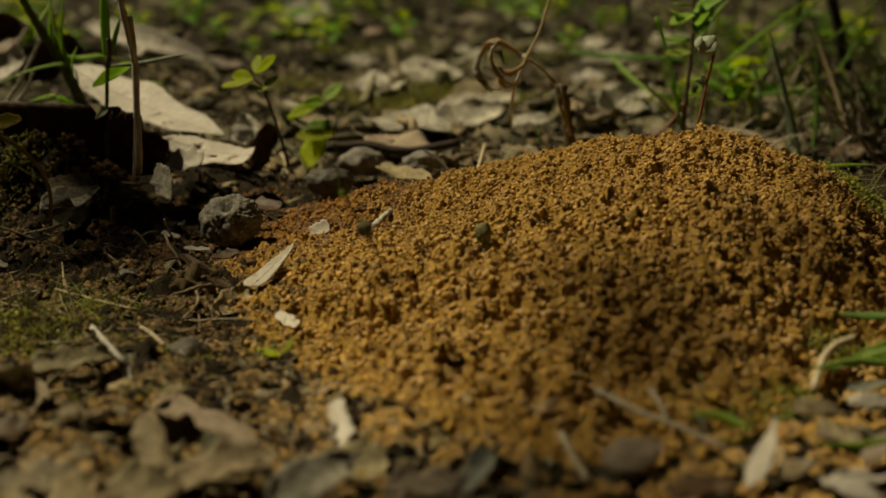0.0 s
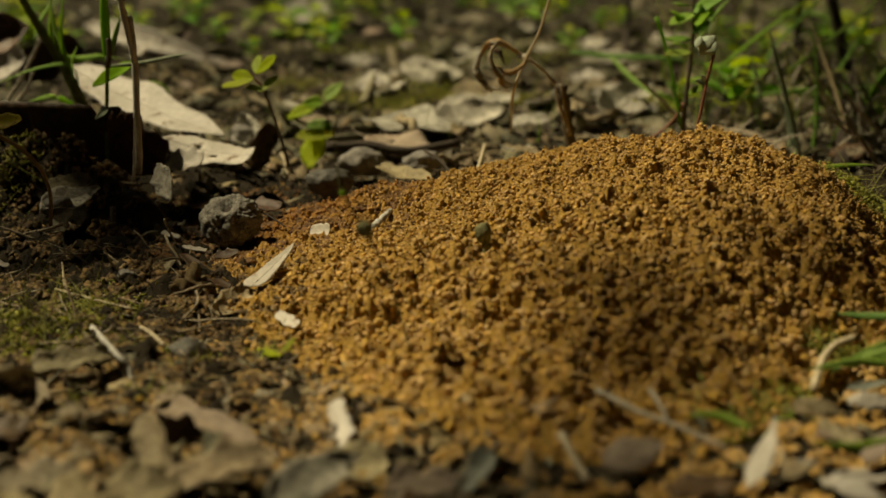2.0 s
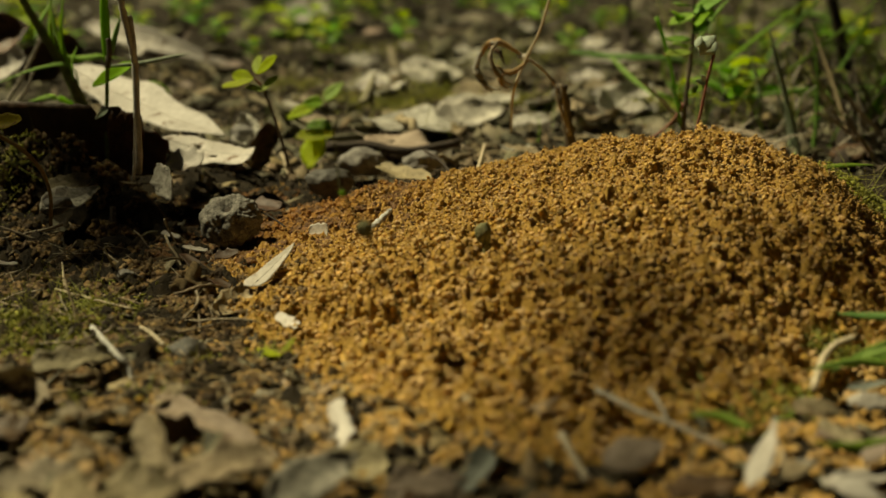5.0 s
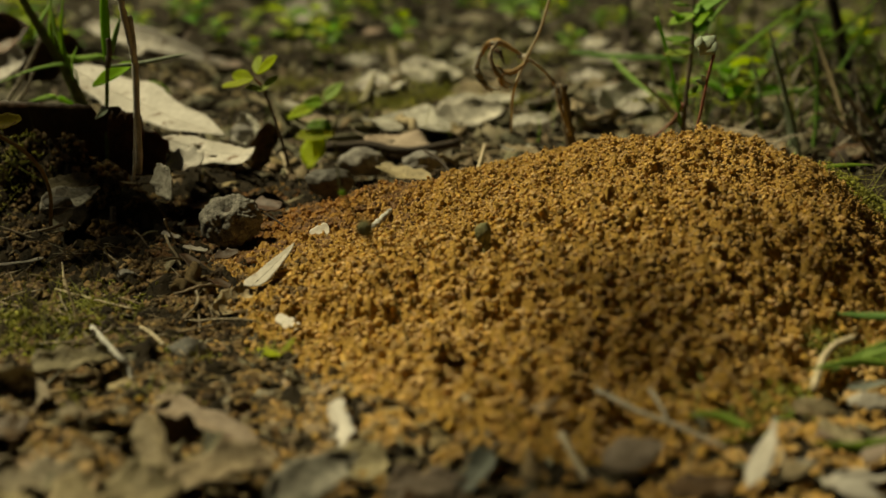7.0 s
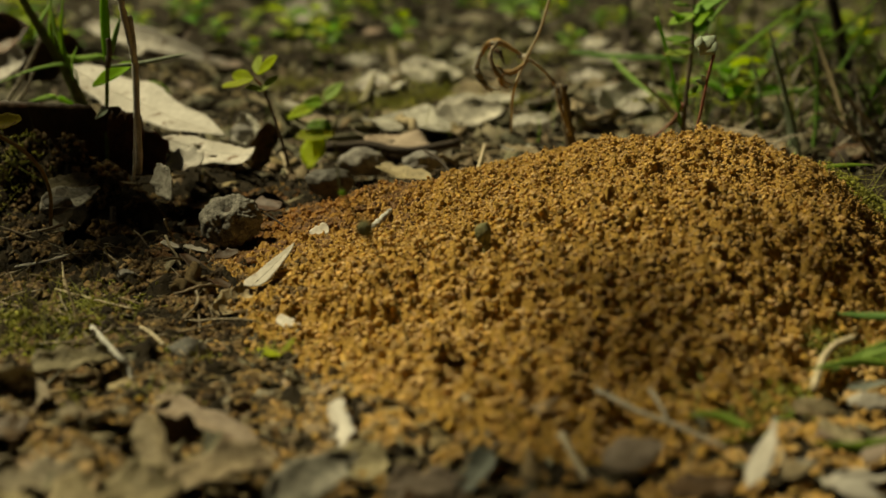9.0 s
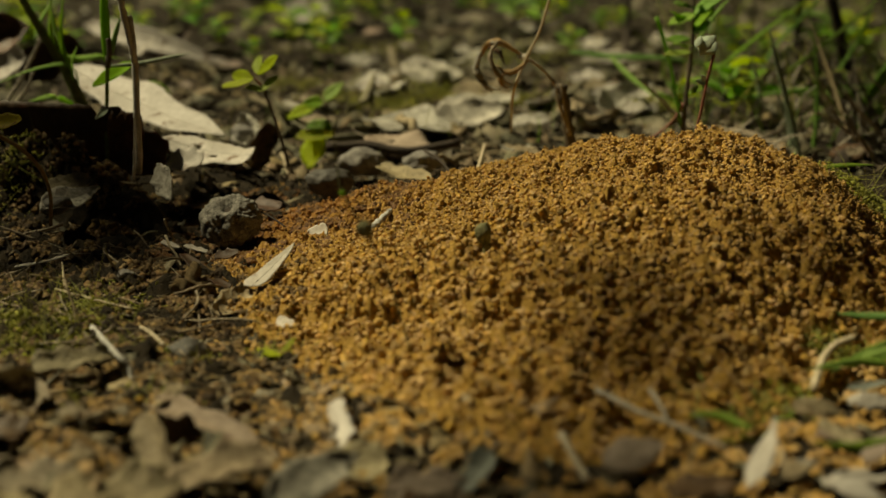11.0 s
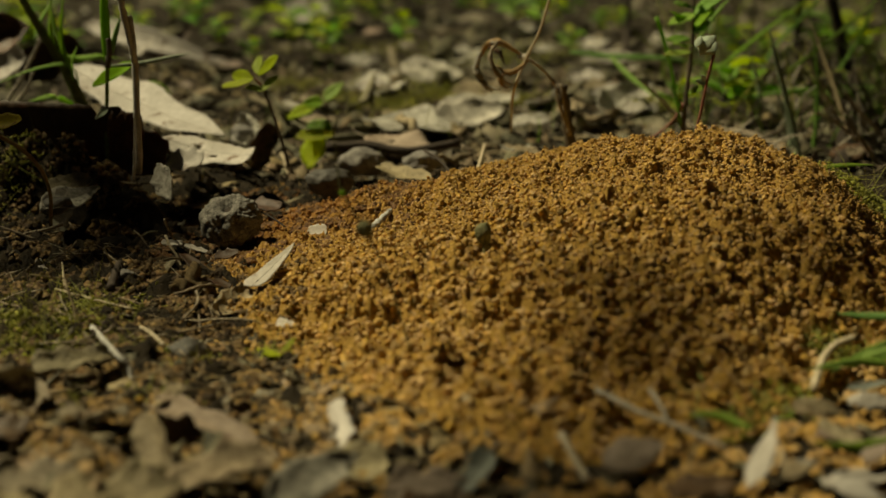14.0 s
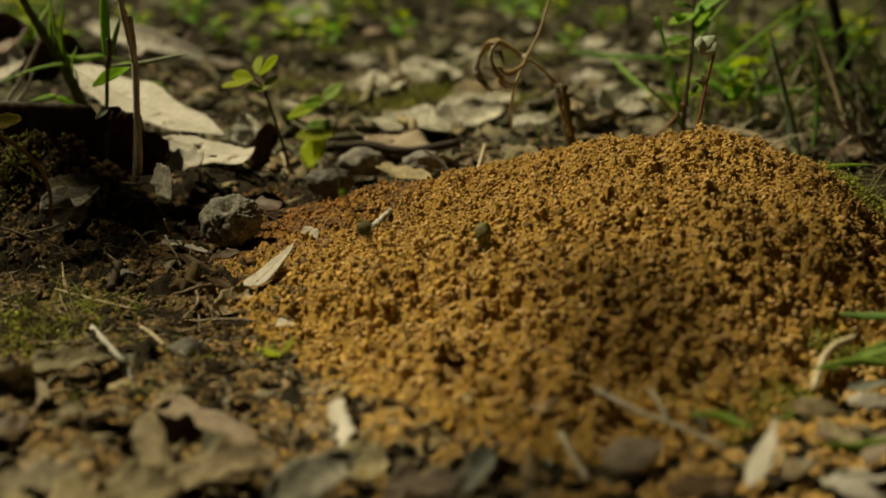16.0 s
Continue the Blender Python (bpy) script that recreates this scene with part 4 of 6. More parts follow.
dead_leaf((0.0769, 0.2620, 0.0065), (0.0846, 0.2560, 0.0034), 0.0042, (0.2, -0.5, 0.85), "tan", "tan torn leaf in the grass", 583, "scrap", 0.3, -0.4)
dead_leaf((0.0722, 0.2360, 0.0046), (0.0822, 0.2320, 0.0026), 0.0046, (0.2, -0.6, 0.8), "cream", "pale cream dead leaf in the grass", 584, "lance", -0.4, -0.4)
dead_leaf((0.0632, 0.2400, 0.0040), (0.0711, 0.2440, 0.0050), 0.0044, (-0.2, -0.5, 0.8), "tan", "tan dead leaf in the grass", 585, "ovate", -0.5, -0.4)
dead_leaf((0.0876, 0.2800, 0.0069), (0.0989, 0.2840, 0.0073), 0.0020, (0.0, -0.6, 0.8), "bluish", "blue-grey blade of dead grass", 586, "lance", 0.3, 0.3)
dead_leaf((0.0812, 0.2450, 0.0044), (0.0897, 0.2550, 0.0074), 0.0046, (-0.3, -0.5, 0.8), "pinkish", "pinkish dead leaf in the grass", 587, "ovate", 0.3, -0.4)
dead_leaf((0.0411, 0.2320, 0.0045), (0.0543, 0.2360, 0.0048), 0.007, (0.0, -0.38, 0.9), "brown", "brown dead leaf at the foot of the mound", 59, "scrap", 0.3, -0.4, 0.15, 0.10)


def scatter_leaves():
    """The leaves of the wider forest floor: a few made leaves, copied about."""
    rng = np.random.default_rng(77)
    made = []
    for k in range(12):
        colour = ("grey", "tan", "cream", "pinkish", "brown", "grey", "grey", "tan", "cream", "tan", "grey", "brown")[k]
        me = leaf("dead_leaf", 0.042, 0.022 + 0.003 * (k % 4), 100 + k, ("scrap", "lobed", "scrap", "lance")[k % 4], rng.uniform(-0.5, 0.5), rng.uniform(0.1, 0.5), 0.06, 0.05, ((0.3, 0.4, 0.05),) if k % 3 == 0 else (), 0.0004, 16, 8, True)
        ob = part("dead_leaf", me, LEAF_MATS[colour])
        word = {"grey": "weathered grey", "tan": "dry tan", "pinkish": "pinkish tan", "brown": "brown", "cream": "pale cream", "dark": "very dark brown"}[colour]
        tagged(ob, word + " dead leaf lying on the forest floor", "leaf", "dead leaves of the forest floor")
        made.append(ob)
    n = 0
    while n < 215:
        y = 0.56 + 1.3 * rng.uniform() ** 1.4
        x = rng.uniform(-1, 1) * (0.40 * y + 0.06)
        if (y < 0.72 and x < -0.04) or (x > 0.17 * y and y < 1.0 and rng.uniform() < 0.8):
            continue
        px, py, pz = on_ground(x, y, 0.003 + 0.004 * rng.uniform())
        m = pose(px, py, pz, rng.normal() * 8 + 3, rng.normal() * 8, rng.uniform(0, 360)) @ Matrix.Scale(min(1.3, 0.46 * math.exp(rng.normal() * 0.45)), 4)
        if n < 12:
            made[n].matrix_basis = m
        else:
            copy_thing(made[int(rng.integers(12))], m)
        n += 1


scatter_leaves()


for k, p in enumerate(((0.0987, 0.7887, 0.0002), (0.1022, 0.7187, 0.0017), (0.0564, 0.7481, 0.0014), (0.0366, 0.8326, -0.0002), (0.0903, 0.8679, -0.0005), (0.0157, 1.0008, -0.0013), (-0.0078, 0.8570, 0.0002), (0.1447, 0.9560, -0.0004), (0.0728, 1.1966, 0.0008), (0.1151, 1.0822, -0.0014), (-0.0280, 0.8031, -0.0007), (0.0786, 0.6819, 0.0014), (0.0199, 0.7230, 0.0011), (-0.0573, 0.9630, -0.0004))):
    p, a = Vector(p) + Vector((0, 0, 0.004)), 2.4 * k
    d = Vector((math.cos(a), math.sin(a) * 0.7, 0.1 * math.sin(3 * a))) * (0.012 + 0.002 * (k % 4))
    colour = ("cream", "grey", "cream", "tan")[k % 4]
    dead_leaf(p - d, p + d, 0.018 + 0.002 * (k % 3), (-0.35, -0.25, 0.9), colour, {"cream": "bleached cream", "grey": "pale grey", "tan": "light tan"}[colour] + " dead leaf lying in the sun", 130 + k, ("ovate", "lobed", "scrap")[k % 3], 0.5, 0.4, 0.1, 0.05)


def near_scraps():
    """Torn leaves of the litter before the mound, lying over one another."""
    rng = np.random.default_rng(23)
    for k in range(62):
        x, y = rng.uniform(-0.115, -0.02) if k < 46 else rng.uniform(-0.02, 0.12), rng.uniform(0.224, 0.290)
        if k >= 46:
            y = 0.222 + 0.25 * (y - 0.222)
        colour = ("tan", "tan", "rusty", "tan", "brown", "tan")[k % 6]
        word = {"grey": "weathered grey", "tan": "dry tan", "rusty": "rusty tan", "brown": "dark brown"}[colour]
        if -0.068 < x < -0.042 and y < 0.285 or -0.038 < x < -0.010 or x > 0.015:
            continue
        a = rng.uniform(0, 6.28)
        n = rng.uniform(0.006, 0.016)
        p = Vector(on_ground(x, y, 0.0012 + 0.0022 * rng.uniform()))
        d = Vector((math.cos(a), math.sin(a), rng.normal() * 0.2)) * n / 2
        ob = dead_leaf(p - d, p + d, n * rng.uniform(0.5, 0.8), (rng.normal() * 0.45 - 0.2, rng.normal() * 0.4 - 0.2, 1), colour, word + " torn leaf lying in the near litter", 300 + k, ("scrap", "lobed", "scrap", "ovate")[k % 4], rng.uniform(-0.8, 0.8), rng.uniform(-0.7, 0.7), 0.1, 0.06, (), 18, 8)
        tagged(ob, group="torn leaves before the mound")


near_scraps()


# ---- acorn cup, pebbles, twigs ----
def acorn_cup(at, tip, radius):
    """An upturned acorn cup: a low dome of overlapping scales, with a dented scar on top."""
    top = thing("acorn_cup", axes(at, (1, 0, 0.1), tip), "weathered grey-brown acorn cup lying on the soil", "acorn cup")
    rows, cols = 54, 110
    th = np.linspace(0.0, 2.6, rows)
    ph = np.linspace(0, 2 * math.pi, cols, endpoint=False)
    TH, PH = np.meshgrid(th, ph, indexing="ij")
    N = np.stack((np.sin(TH) * np.cos(PH), np.sin(TH) * np.sin(PH), np.cos(TH)), -1)
    k = np.arange(420)
    zc = 1 - 1.75 * (k + 0.5) / 420
    rc = np.sqrt(1 - zc ** 2)
    C = np.stack((rc * np.cos(k * 2.39996), rc * np.sin(k * 2.39996), zc), -1)
    d = np.arccos(np.clip(N.reshape(-1, 3) @ C.T, -1, 1))
    d.sort(axis=1)
    bump = np.clip((d[:, 1] - d[:, 0]) / 0.10, 0, 1).reshape(TH.shape) ** 0.8
    jit = np.array([noise.noise(Vector(q) * 3.0) for q in N.reshape(-1, 3)]).reshape(TH.shape)
    crease = np.array([noise.noise(Vector(q) * 7.0) for q in N.reshape(-1, 3)]).reshape(TH.shape)
    R = radius * (1 + 0.055 * bump + 0.12 * jit + 0.07 * crease - 0.38 * np.exp(-(np.hypot(TH * np.cos(PH) * 1.25, TH * np.sin(PH)) / (0.38 + 0.10 * crease)) ** 4))
    V = N * R[..., None] * np.array((1.0, 1.0, 0.76))
    V = np.vstack((V.reshape(-1, 3), [(0, 0, V[-1, :, 2].mean() + 0.1 * radius)]))
    F = [(i * cols + j, i * cols + cols + j, i * cols + cols + (j + 1) % cols, i * cols + (j + 1) % cols) for i in range(rows - 1) for j in range(cols)]
    F += [((rows - 1) * cols + j, rows * cols, (rows - 1) * cols + (j + 1) % cols) for j in range(cols)]
    part("cup", shape("cup", V, F), CUP, top)
    # the scar's dark colour also stands for the shadow inside the dent
    part("stalk_scar", pebble("stalk_scar", 5, radius * 0.24, radius * 0.20, radius * 0.07, 0.8, 3), TWIG_DARK, top, "stalk scar coloured dark for the shade in its dent").location = (0, 0, radius * 0.47)


acorn_cup((-0.0695, 0.4360, 0.0088), (-0.40, -0.42, 0.81), 0.0096)


def stone(at, sx, sy, sz, mat, label, seed, turn=0, rough=0.3):
    ob = part("pebble", pebble("pebble", seed, sx, sy, sz, rough), mat)
    ob.matrix_basis = pose(*at, 0, 0, turn)
    return tagged(ob, label, "pebble", "pebbles")


stone((-0.0420, 0.5000, 0.0085), 0.0085, 0.007, 0.0056, STONE_DARK, "dark grey rounded pebble behind the mound", 1, 10)
stone((-0.0322, 0.5400, 0.0092), 0.0085, 0.008, 0.0060, STONE, "grey pebble behind the mound", 2, 30)
stone((-0.0082, 0.5450, 0.0083), 0.0080, 0.007, 0.0045, STONE, "grey-brown pebble behind the mound", 3, -20)
stone((-0.0889, 0.6000, 0.0104), 0.0060, 0.006, 0.0050, STONE, "grey pebble beside the clover", 4, 0)
stone((-0.0637, 0.3239, 0.0010), 0.0046, 0.004, 0.0034, STONE_DARK, "small dark pebble on the soil", 5, 0)
stone((-0.0930, 0.3856, 0.0042), 0.0026, 0.002, 0.0014, STONE, "small pale pebble on dark soil", 6, 10)
stone((-0.0720, 0.3767, 0.0022), 0.0052, 0.005, 0.0050, SOIL_CLOD, "round clod of dark soil", 7, 0, 0.8)
stone((-0.1290, 0.4450, 0.0118), 0.0050, 0.004, 0.0030, STONE_DARK, "dark pebble on the bank", 8, 0)


def twig(pts, r0, r1, mat, label, seed, name="twig", rough=0.14):
    pts = [Vector(p) for p in pts]
    o = pts[0]
    ob = part(name, stem(name, [p - o for p in pts], r0, r1, seed, rough), mat)
    ob.location = o
    return tagged(ob, label, "twig")


twig([(-0.0508, 0.5800, 0.0083), (-0.0326, 0.5800, 0.0092), (-0.0154, 0.5750, 0.0077), (0.0075, 0.5750, 0.0116)], 0.0023, 0.0018, TWIG_DARK, "black bare twig lying behind the mound", 1)
twig([(0.0167, 0.5400, 0.0165), (0.0143, 0.5150, 0.0144), (0.0124, 0.4970, 0.0128)], 0.0006, 0.0007, STRAW, "short pale straw leaning on the mound", 2)
twig([(-0.0071, 0.5300, 0.0155), (-0.0009, 0.5150, 0.0144), (0.0038, 0.4950, 0.0119)], 0.0006, 0.0005, TWIG_DARK, "short brown twig leaning behind the mound", 3)
twig([(0.1108, 0.6300, 0.0093), (0.1244, 0.6250, 0.0074), (0.1379, 0.6150, 0.0085), (0.1539, 0.6000, 0.0023)], 0.0030, 0.0020, TWIG, "pale fallen branch behind the mound", 4)
twig([(-0.0908, 0.3375, 0.0029), (-0.0778, 0.3084, 0.0056), (-0.0739, 0.3044, 0.0035), (-0.0727, 0.3019, 0.0007)], 0.0008, 0.0006, ASH, "short crooked pale twig on the soil", 5)
twig([(-0.1112, 0.3767, 0.0022), (-0.0976, 0.3656, 0.0024), (-0.0846, 0.3589, 0.0014)], 0.0004, 0.00035, STRAW, "thin pale straw lying on moss", 6)
twig([(-0.0726, 0.3820, 0.0028), (-0.0678, 0.3622, 0.0025), (-0.0705, 0.3528, 0.0004)], 0.0005, 0.0004, TWIG, "curved brown twig on the soil", 7)
twig([(-0.1470, 0.4300, 0.0095), (-0.1368, 0.4260, 0.0072), (-0.1299, 0.4220, 0.0059)], 0.0005, 0.0004, TWIG, "grey twig on the dark soil", 8)
twig([(0.0327, 0.2746, 0.0086), (0.0400, 0.2629, 0.0082), (0.0471, 0.2564, 0.0074), (0.0561, 0.2502, 0.0051)], 0.0007, 0.0005, STEM_GREY, "pale forked twig lying at the foot of the mound", 9)
twig([(0.0441, 0.2751, 0.0085), (0.0449, 0.2662, 0.0086), (0.0453, 0.2594, 0.0075)], 0.0005, 0.0004, STEM_GREY, "short pale twig at the foot of the mound", 10)
twig([(0.0239, 0.2595, 0.0047), (0.0258, 0.2518, 0.0029), (0.0276, 0.2419, 0.0022)], 0.0009, 0.0008, STRAW, "short pale straw at the foot of the mound", 11)
twig([(0.0812, 0.2824, 0.0058), (0.0872, 0.2980, 0.0070), (0.0911, 0.3020, 0.0096), (0.0961, 0.3040, 0.0108)], 0.0011, 0.0009, STRAW, "curved pale stalk standing in the grass", 12)
twig([(-0.0628, 0.4500, 0.0094), (-0.0574, 0.4450, 0.0080), (-0.0522, 0.4400, 0.0058)], 0.0003, 0.0003, TWIG_DARK, "thin dark twig beside the acorn cup", 13)
twig([(-0.1183, 0.4100, 0.0014), (-0.1127, 0.3909, 0.0029), (-0.1094, 0.3796, 0.0024)], 0.0004, 0.0003, STRAW, "short upright straw in dark soil", 14)
twig([(-0.0784, 0.3320, 0.0016), (-0.0700, 0.3405, 0.0004), (-0.0585, 0.3520, -0.0000)], 0.0004, 0.0003, TWIG, "thin brown twig lying on the soil", 15)
twig([(-0.1055, 0.3350, -0.0009), (-0.0923, 0.3354, 0.0005), (-0.0890, 0.3523, 0.0015)], 0.0005, 0.0003, TWIG, "thin brown twig lying on moss", 16)
twig([(-0.0797, 0.3443, 0.0008), (-0.0753, 0.3374, 0.0011), (-0.0699, 0.3256, 0.0019)], 0.0006, 0.0006, STRAW, "short pale twig on the soil", 17)


# the grey knobbly stick, and the green bud, on the mound
def knobbly_stick(a, b):
    a, b = Vector(a), Vector(b)
    top = thing("knobbly_stick", a, "short ash-grey knobbly stick on the mound", "stick")
    part("stick_body", stem("stick_body", [Vector(), (b - a) * 0.5 + Vector((0.0004, 0, 0.0005)), b - a], 0.0013, 0.0007, 3, 0.2), ASH, top)
    for k, f in enumerate((0.12, 0.55, 0.82)):
        kn = part("knot", pebble("knot", 40 + k, 0.0013 - 0.0003 * k, 0.0012 - 0.0003 * k, 0.001, 0.4, 2), ASH, top)
        kn.location = (b - a) * f + Vector((0, -0.0003, 0.0003))


knobbly_stick((-0.0217, 0.4181, 0.0109), (-0.0168, 0.4310, 0.0135))


def bud_sprout(foot, head, label, mat, size):
    foot, head = Vector(foot), Vector(head)
    top = thing("sprout", foot, label, "sprout")
    part("stalk", stem("stalk", [Vector((0, 0, -0.002)), (head - foot) * 0.5 + Vector((0.0006, 0, 0)), head - foot], size * 0.45, size * 0.4, 2), mat, top)
    b = part("bud", pebble("bud", 61, size, size * 0.9, size * 1.35, 0.3, 3), mat, top)
    b.location = head - foot
    return top


bud_sprout((0.0119, 0.3676, 0.0165), (0.0113, 0.3681, 0.0206), "olive green bud sprouting from the mound", OLIVE, 0.0023)


def nodding_sprout():
    """A thin leaning stalk that rises near the camera, with brown buds."""
    o = Vector((-0.0074, 0.3050, 0.0086))
    at = lambda p: Vector(p) - o
    top = thing("sprout", o, "thin leaning green sprout with soft lime leaves and brown buds", "sprout")
    part("stalk", stem("stalk", [at((-0.0074, 0.3018, 0.0078)), at((-0.0123, 0.3050, 0.0240)), at((-0.0182, 0.3080, 0.0361)), at((-0.0237, 0.3120, 0.0446)), at((-0.0253, 0.3150, 0.0554)), at((-0.0280, 0.3180, 0.0643))], 0.00024, 0.0002, 4), OLIVE, top)
    part("bud", pebble("bud", 62, 0.0018, 0.0017, 0.0019, 0.3, 3), OLIVE, top).location = at((-0.0180, 0.3050, 0.0368))
    part("bud", pebble("bud", 63, 0.0006, 0.0005, 0.0007, 0.3, 3), GREEN, top).location = at((-0.0230, 0.3050, 0.0451))
    for k, (a, b, w, mat) in enumerate((((-0.0256, 0.3150, 0.0573), (-0.0345, 0.3100, 0.0568), 0.0048, LIME), ((-0.0287, 0.3150, 0.0573), (-0.0308, 0.3100, 0.0491), 0.0072, LIME), ((-0.0256, 0.3160, 0.0582), (-0.0324, 0.3180, 0.0587), 0.0040, GREEN_LIGHT),
                                        ((-0.0278, 0.3180, 0.0643), (-0.0231, 0.3200, 0.0688), 0.0040, GREEN_LIGHT), ((-0.0280, 0.3180, 0.0640), (-0.0328, 0.3180, 0.0640), 0.0034, GREEN_LIGHT), ((-0.0296, 0.3180, 0.0635), (-0.0367, 0.3140, 0.0604), 0.0042, LIME))):
        a, b = at(a), at(b)
        lf = part("leaflet", leaf("leaflet", (b - a).length, w, 500 + k, "ovate", 0.3, 0.3, 0.2, 0.02, (), 0.0002, 14, 8, False), mat, top)
        lf.matrix_basis = axes((a + b) / 2, b - a, (-0.5, -0.6, 0.6))


nodding_sprout()


# ---- green plants ----
def leaflet(parent, foot, tip, width, up, mat, seed, kind="ovate", bend=0.3, roll=0.3, fold=0.25, label="", name="leaflet"):
    """One green leaflet of a plant, from foot to tip (both measured from the plant's own foot)."""
    foot, tip = Vector(foot), Vector(tip)
    ob = part(name, leaf(name, (tip - foot).length, width, seed, kind, bend, roll, fold, 0.02, (), 0.0002, 14, 8, False), mat, parent, label)
    ob.matrix_basis = axes((foot + tip) / 2, tip - foot, up)
    return ob


def clover():
    o = Vector((-0.0595, 0.5200, 0.0119))
    at = lambda p: Vector(p) - o
    top = thing("clover_plant", o, "small lime green clover with a thin red stem", "clover")
    part("stem", stem("stem", [at((-0.0595, 0.5200, 0.0111)), at((-0.0625, 0.5200, 0.0223)), at((-0.0662, 0.5200, 0.0344)), at((-0.0694, 0.5200, 0.0430))], 0.0006, 0.0005, 1), STEM_BROWN, top)
    part("stem", stem("stem", [at((-0.0694, 0.5200, 0.0430)), at((-0.0719, 0.5200, 0.0452))], 0.0005, 0.0004, 2), STEM_RED, top)
    a, b = at((-0.0724, 0.5200, 0.0452)), at((-0.0688, 0.5180, 0.0411))
    moved = [leaflet(top, at((-0.0714, 0.5200, 0.0473)), at((-0.0622, 0.5160, 0.0546)), 0.0058, (-0.8, -0.6, 0.5), LIME, 1, "round", 0.2, 0.15, 0.12),
             leaflet(top, at((-0.0710, 0.5200, 0.0473)), at((-0.0712, 0.5260, 0.0538)), 0.0056, (-0.7, -0.8, 0.3), LIME, 2, "round", 0.2, 0.15, 0.12)]
    leaflet(top, a, at((-0.0812, 0.5220, 0.0467)), 0.0062, (-0.4, -0.6, 0.8), LIME, 3, "round", 0.2, 0.15, 0.12)
    leaflet(top, a, at((-0.0827, 0.5060, 0.0431)), 0.0060, (-0.3, -0.6, 0.75), LIME, 4, "round", 0.2, 0.15, 0.12)
    leaflet(top, b, at((-0.0614, 0.5150, 0.0471)), 0.0045, (-0.7, -0.6, 0.6), LIME_SPOT, 5)
    leaflet(top, b, at((-0.0748, 0.5120, 0.0427)), 0.0040, (0.1, -0.6, 0.8), LIME_SPOT, 6)
    return moved


CLOVER_LEAFLETS = clover()


def pinnate_plant():
    """The leafy plant behind the crest: a brown stem with paired leaflets."""
    o = Vector((0.0991, 0.5600, 0.0117))
    at = lambda p: Vector(p) - o
    top = thing("leafy_plant", o, "small leafy plant with a brown stem and bright green leaflets", "plant")
    part("stem", stem("stem", [at((0.0991, 0.5600, 0.0117)), at((0.1001, 0.5600, 0.0334)), at((0.1018, 0.5600, 0.0565)), at((0.1012, 0.5600, 0.0813))], 0.0012, 0.0006, 4), STEM_BROWN, top)
    part("stem", stem("stem", [at((0.0813, 0.5600, 0.0117)), at((0.0938, 0.5600, 0.0216)), at((0.0997, 0.5600, 0.0310))], 0.0006, 0.0006, 5), STEM_RED, top)
    part("stem", stem("stem", [at((0.0985, 0.5600, 0.0205)), at((0.0927, 0.5600, 0.0473)), at((0.0867, 0.5600, 0.0656))], 0.0007, 0.0008, 6), GREEN, top)
    pairs = [((0.1011, 0.5600, 0.0633), (0.0891, 0.5500, 0.0690), 0.0055),
             ((0.1006, 0.5560, 0.0670), (0.0896, 0.5460, 0.0626), 0.006),
             ((0.0998, 0.5520, 0.0702), (0.0895, 0.5420, 0.0717), 0.005),
             ((0.1020, 0.5600, 0.0633), (0.1094, 0.5500, 0.0685), 0.006),
             ((0.1010, 0.5560, 0.0681), (0.1128, 0.5460, 0.0746), 0.006),
             ((0.0999, 0.5520, 0.0572), (0.0861, 0.5420, 0.0577), 0.0042),
             ((0.1011, 0.5600, 0.0514), (0.0876, 0.5500, 0.0502), 0.0058),
             ((0.1003, 0.5560, 0.0541), (0.0904, 0.5460, 0.0560), 0.005),
             ((0.0995, 0.5520, 0.0356), (0.1052, 0.5420, 0.0398), 0.003),
             ((0.0981, 0.5600, 0.0292), (0.0916, 0.5500, 0.0411), 0.004),
             ((0.1007, 0.5560, 0.0748), (0.0882, 0.5460, 0.0776), 0.006),
             ((0.1000, 0.5520, 0.0751), (0.1094, 0.5420, 0.0822), 0.006),
             ((0.1017, 0.5600, 0.0599), (0.1078, 0.5500, 0.0641), 0.0045)]
    out = [leaflet(top, at(a), at(b), w * 1.3, (-0.55, -0.6, 0.6), (GREEN, LIME_SPOT, GREEN_LIGHT)[2 if k in (0, 1, 3, 7, 10) else int(k == 6)], 20 + k, "ovate", 0.3, 0.25, 0.15) for k, (a, b, w) in enumerate(pairs)]
    return out


PLANT_LEAFLETS = pinnate_plant()


